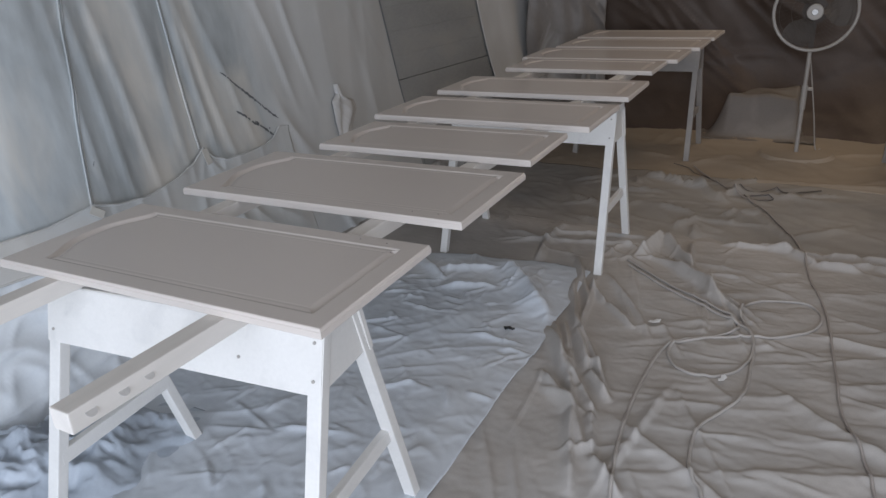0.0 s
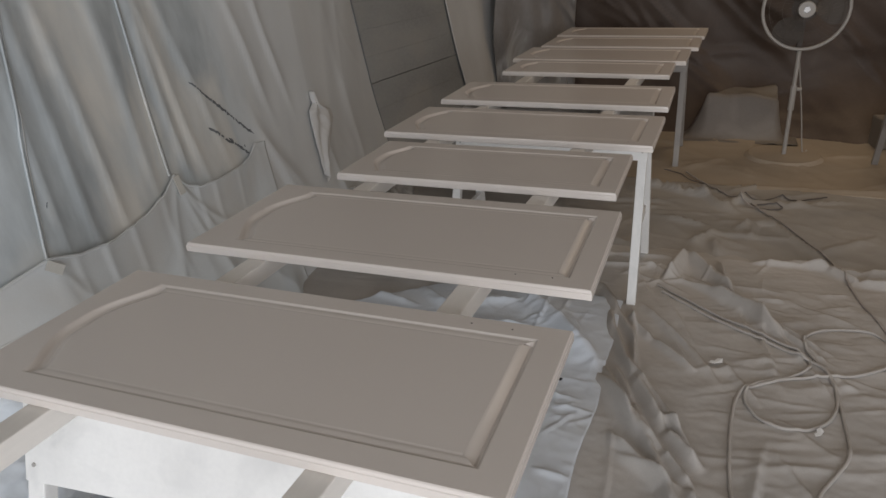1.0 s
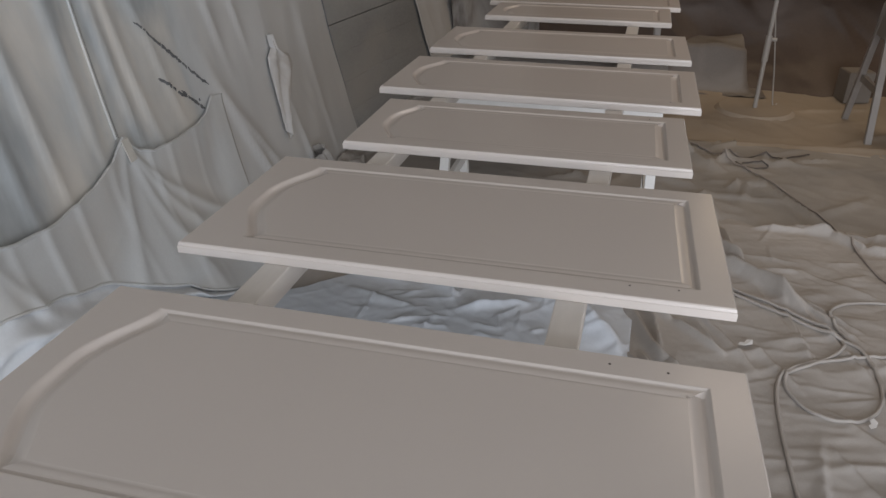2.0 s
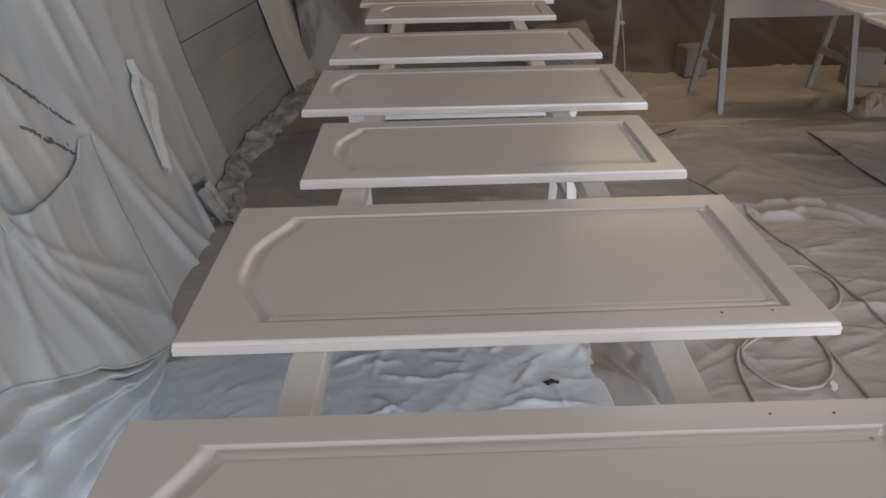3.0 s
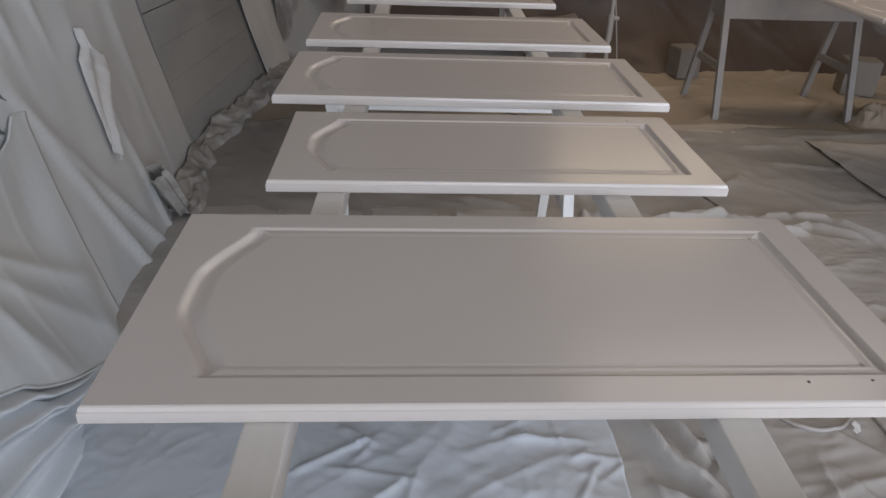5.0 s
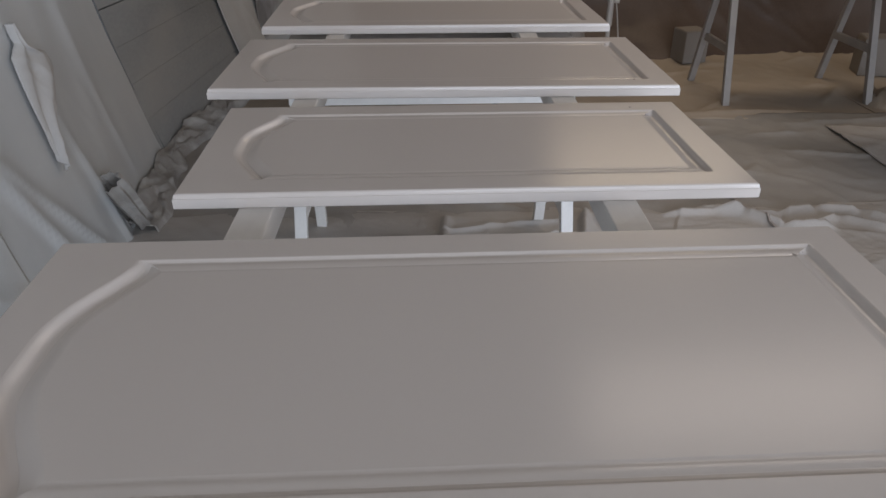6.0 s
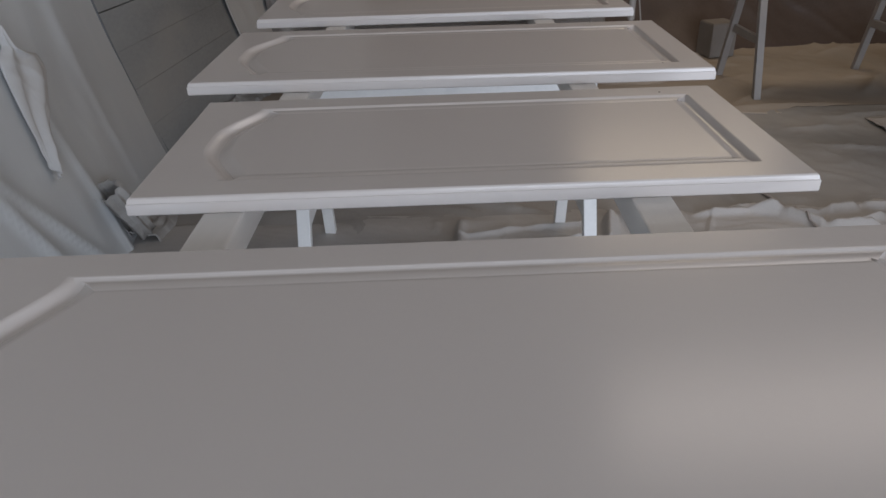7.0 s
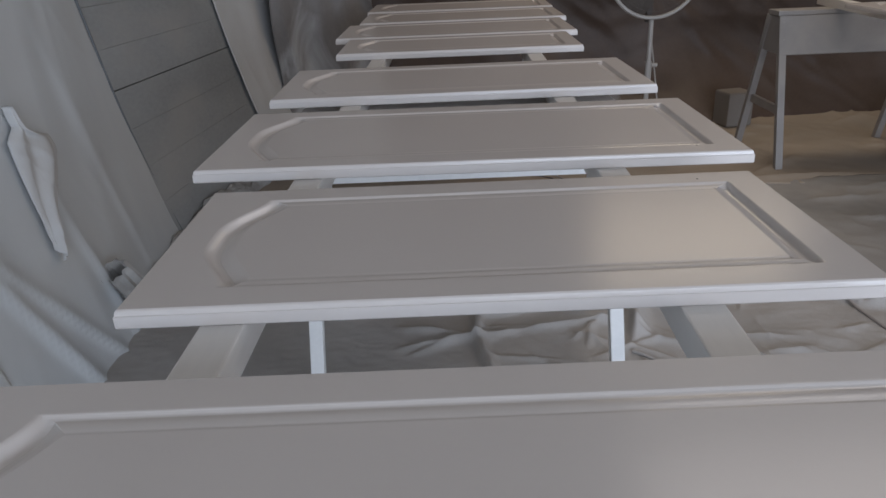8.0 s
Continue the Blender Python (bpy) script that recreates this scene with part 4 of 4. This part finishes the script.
def pedestal_fan(x, y):
    t = thing("pedestal_fan", "dusty grey pedestal fan with round wire cage", "fan", (x, y, 0.014))
    part("base", cylinder((0, 0, 0), (0, 0, 0.020), 0.235, 0.21, 40), M_TAN, t, "disc base covered in tan dust")
    part("pole", cylinder((0, 0, 0.02), (0, 0, 0.66), 0.013, 0.012, 16), M_FAN, t)
    part("sleeve", cylinder((0, 0, 0.30), (0, 0, 0.45), 0.018, 0.018, 16), M_FAN, t)
    part("knob", cylinder((0.018, 0, 0.43), (0.045, 0, 0.43), 0.011, sides=12), M_FAN, t)
    hub = 0.902
    shade(part("motor", cylinder((0, 0.02, hub), (0, 0.16, hub), 0.075, 0.05, 24), M_BLADE, t))
    part("neck", beam((0, 0.06, 0.64), (0, 0.06, hub - 0.04), 0.03, 0.03), M_BLADE, t)
    cage = part("cage", ring((0, -0.02, hub), 0.232, 0.010), M_FAN, t, "round wire cage")
    bm = bmesh.new()
    for r, dy in ((0.06, -0.075), (0.13, -0.065), (0.20, -0.045)):
        n = 40
        tube([(r * math.cos(2 * math.pi * k / n), dy, hub + r * math.sin(2 * math.pi * k / n)) for k in range(n)], 0.0016, 5, True, bm)
    part("cage_rings", bm, M_WIRE, cage)
    bm = bmesh.new()
    for k in range(44):
        a = 2 * math.pi * k / 44
        pts = []
        for j in range(7):
            r, b = 0.05 + 0.182 * j / 6, a + 0.35 * j / 6
            pts.append((r * math.cos(b), -0.075 + 0.055 * (j / 6) ** 2, hub + r * math.sin(b)))
        tube(pts, 0.0009, 4, False, bm)
    part("cage_wires", bm, M_WIRE, cage)
    part("hub_cap", cylinder((0, -0.084, hub), (0, -0.072, hub), 0.044, 0.048, 28), M_FAN, cage)
    part("badge", cylinder((0, -0.089, hub), (0, -0.083, hub), 0.017, 0.019, 24), M_CHROME, cage, "shiny round badge")
    for k in range(3):
        bm = bmesh.new()
        rows = []
        for j in range(6):
            r = 0.05 + 0.17 * j / 5
            wd = 0.35 + 0.25 * math.sin(math.pi * j / 5)
            rows.append([bm.verts.new((r * math.cos(a), -0.01 + 0.05 * (i / 3 - 0.5), hub + r * math.sin(a))) for i in range(4) for a in [2 * math.pi * k / 3 + wd * (i / 3 * 2 - 1)]])
        for a, b in zip(rows, rows[1:]):
            for i in range(3):
                bm.faces.new((a[i], a[i + 1], b[i + 1], b[i]))
        e = bmesh.ops.extrude_face_region(bm, geom=bm.faces[:])
        bmesh.ops.translate(bm, vec=(0, 0.003, 0), verts=[v for v in e["geom"] if isinstance(v, bmesh.types.BMVert)])
        part("blade", bm, M_BLADE, t)
    part("power_cord", tube(spline([(0.0, 0.05, 0.66), (0.03, 0.05, 0.5), (0.075, 0.06, 0.25), (0.11, 0.07, 0.03), (0.14, 0.10, 0.024)]), 0.004, 6), M_FAN, t, "thin pale cord")
    return t


pedestal_fan(1.412, 3.20)


# ---- hoses, cables and clutter on the floor ----
def floor_heights(x, y):
    """Height of the uppermost cloth at some places."""
    return np.where(y < 1.48, 0.016 + canvas_height(x, y), np.where(y < 2.47, 0.014 + mid_height(x, y), 0.012 + tan_height(x, y)))


def floor_z(x, y):
    return float(floor_heights(np.array([x]), np.array([y]))[0])


def lying(name, points, r, mat, label, category):
    line = [Vector((p.x, p.y, 0)) for p in spline([(x, y, 0) for x, y in points], 14)]
    for p, z in zip(line, floor_heights(np.array([p.x for p in line]), np.array([p.y for p in line]))):
        p.z = float(z) + r * 0.8
    zs = [p.z for p in line]
    for i, p in enumerate(line):
        p.z = max(zs[i], sum(zs[max(0, i - 2):i + 3]) / len(zs[max(0, i - 2):i + 3]))
    ob = part(name, tube(line, r, 8), mat, None)
    shade(ob, 60)
    return tagged(ob, label, category)


lying("paint_hose", ((1.24, -0.90), (1.19, -0.68), (1.152, -0.464), (1.116, -0.23), (1.103, 0.038), (1.12, 0.323), (1.183, 0.435), (1.298, 0.498), (1.442, 0.546), (1.565, 0.632), (1.613, 0.755), (1.577, 0.862), (1.479, 0.876), (1.363, 0.807),
                      (1.338, 0.697), (1.384, 0.575), (1.409, 0.457), (1.412, 0.341), (1.402, 0.127), (1.312, -0.063), (1.308, -0.227), (1.331, -0.315), (1.363, -0.373), (1.40, -0.60), (1.42, -0.85)), 0.0055, M_HOSE,
      "grey spray hose lying in a wide loose bend on the canvas", "hose")
lying("paint_hose", ((0.847, 1.013), (1.09, 0.80), (1.301, 0.635), (1.39, 0.555), (1.407, 0.416), (1.375, 0.296), (1.297, 0.221), (1.208, 0.229), (1.15, 0.314), (1.16, 0.401), (1.245, 0.468), (1.346, 0.578), (1.275, 0.683),
                      (1.055, 0.867), (0.825, 1.072)), 0.0055, M_HOSE, "grey spray hose doubled back in a loop on the canvas", "hose")
lying("power_cable", ((1.80, -0.70), (1.775, -0.40), (1.747, -0.16), (1.725, -0.03), (1.676, 0.17), (1.658, 0.425), (1.624, 0.83), (1.565, 1.12), (1.524, 1.42), (1.468, 1.62), (1.31, 1.98), (1.12, 2.26), (0.95, 2.52), (0.85, 2.7)), 0.0046, M_LEAD,
      "thin dark power cable winding over the drop cloths", "cable")


def scrap(x, y, size, turn, name, label, mat=None):
    bm = bmesh.new()
    z = floor_z(x, y) + 0.008
    vs = [bm.verts.new(Matrix.Rotation(turn, 3, "Z") @ Vector(p) * size + Vector((x, y, z))) for p in ((-0.5, -0.15, 0.0), (-0.1, -0.35, 0.04), (0.5, -0.2, 0.05), (0.62, 0.2, 0.16), (0.25, 0.32, 0.10), (0.0, 0.05, 0.04), (-0.3, 0.12, 0.02))]
    f = bm.faces.new(vs)
    e = bmesh.ops.extrude_face_region(bm, geom=[f])
    bmesh.ops.translate(bm, vec=(0, 0, 0.001), verts=[v for v in e["geom"] if isinstance(v, bmesh.types.BMVert)])
    return tagged(part(name, bm, mat or M_PAPER, None), label, "paper")


scrap(1.056, 0.524, 0.042, 0.2, "paper_scrap", "torn white paper scrap lying on the canvas")
scrap(1.335, 0.215, 0.035, 0.9, "paper_scrap", "small pale paper scrap beside the hose")


def covered_box(x0, x1, y0, y1, h):
    """A low pile under a thrown plastic cover."""
    xx, yy = np.meshgrid(np.linspace(x0 - 0.12, x1 + 0.12, 60), np.linspace(y0 - 0.12, y1 + 0.1, 40))
    inx = np.clip(np.minimum((xx - x0) / 0.14, (x1 - xx) / 0.07) + 0.6, 0, 1)
    iny = np.clip((yy - y0) / 0.10 + 0.6, 0, 1)
    zz = h * (inx * iny) ** 1.6 * (0.88 + 0.16 * smooth_noise(xx * 4 + 3, yy * 4, 501) + 0.06 * (xx - x0) / (x1 - x0)) + 0.02 * wrinkles(xx, yy, 503, 0.14, 0.6, 2) + 0.016
    sheet("covered_box", xx, yy, zz, M_COVER, "low box under a pale dusty plastic cover by the back sheeting", "box")


covered_box(0.86, 1.40, 3.62, 3.86, 0.31)


def carton(x, y, w, d, h, turn, label):
    t = thing("carton", label, "box", (x, y, 0.018))
    t.rotation_euler = (0, 0, radians(turn))
    part("body", box(-w / 2, w / 2, -d / 2, d / 2, 0, h, 0.006), M_BOX, t)
    part("flap", box(-w / 2 + 0.004, w / 2 - 0.004, -d / 2 + 0.004, 0.002, h + 0.0005, h + 0.004, 0.001), M_BOX, t)
    part("flap", box(-w / 2 + 0.004, w / 2 - 0.004, 0.006, d / 2 - 0.004, h + 0.0005, h + 0.004, 0.001), M_BOX, t)


carton(2.04, 3.58, 0.16, 0.15, 0.19, 12, "small dusty cardboard carton standing on the tan cloth")
carton(3.03, 3.25, 0.20, 0.16, 0.21, -14, "dusty cardboard carton behind the second row trestle")


def bunched_cloth(cx, cy, rx, ry, high, seed):
    """Slack cloth pushed together into a low heap."""
    xx, yy = np.meshgrid(np.linspace(cx - 1.2 * rx, cx + 1.2 * rx, 70), np.linspace(cy - 1.2 * ry, cy + 1.2 * ry, 60))
    r = np.sqrt(((xx - cx) / rx) ** 2 + ((yy - cy) / ry) ** 2)
    body = np.clip(1.05 - r + 0.25 * smooth_noise(xx * 6, yy * 6, seed), 0, 1)
    z = 0.016 + high * body * (0.6 + 0.6 * rolling(xx, yy, 1.9, 0.06, seed + 1, 3.0)) + 0.5 * high * np.clip(body * 3, 0, 1) * rolling(xx, yy, 1.2, 0.035, seed + 5, 3.0)
    sheet("bunched_cloth", xx, yy, z, M_TAN, "crumpled tan cloth pushed together at the trestle's foot", "drop cloth")


bunched_cloth(2.86, 2.70, 0.19, 0.17, 0.13, 801)


def tear_in_sheet():
    """A small dark hole in the blue sheet."""
    x, y = 0.575, 0.27
    z = 0.024 + float(blue_height(np.array([x]), np.array([y]))[0]) + 0.008
    bm = bmesh.new()
    n = 12
    ring_ = [bm.verts.new((x + 0.022 * math.cos(k * math.tau / n), y + 0.007 * math.sin(k * math.tau / n) + 0.004 * math.cos(2 * k), z + 0.002 * math.sin(3 * k))) for k in range(n)]
    f = bm.faces.new(ring_)
    e = bmesh.ops.extrude_face_region(bm, geom=[f])
    bmesh.ops.translate(bm, vec=(0, 0, -0.006), verts=[v for v in e["geom"] if isinstance(v, bmesh.types.BMVert)])
    bmesh.ops.recalc_face_normals(bm, faces=bm.faces)
    sheet_ob = [o for o in scene.objects if o.name.startswith("blue_plastic_sheet")][0]
    part("tear", bm, M_DARK, sheet_ob, "small dark torn hole")


tear_in_sheet()
for pts in (((0.72, 2.74), (0.82, 2.66), (0.88, 2.56), (0.98, 2.47), (1.06, 2.36)), ((1.12, 2.26), (1.22, 2.25), (1.34, 2.31), (1.44, 2.30), (1.58, 2.40)), ((1.20, 2.19), (1.24, 2.13), (1.31, 2.12), (1.35, 2.17), (1.30, 2.20), (1.23, 2.18))):
    lying("power_cable", pts, 0.0032, M_CABLE, "short dark length of cable lying on the cloths", "cable")
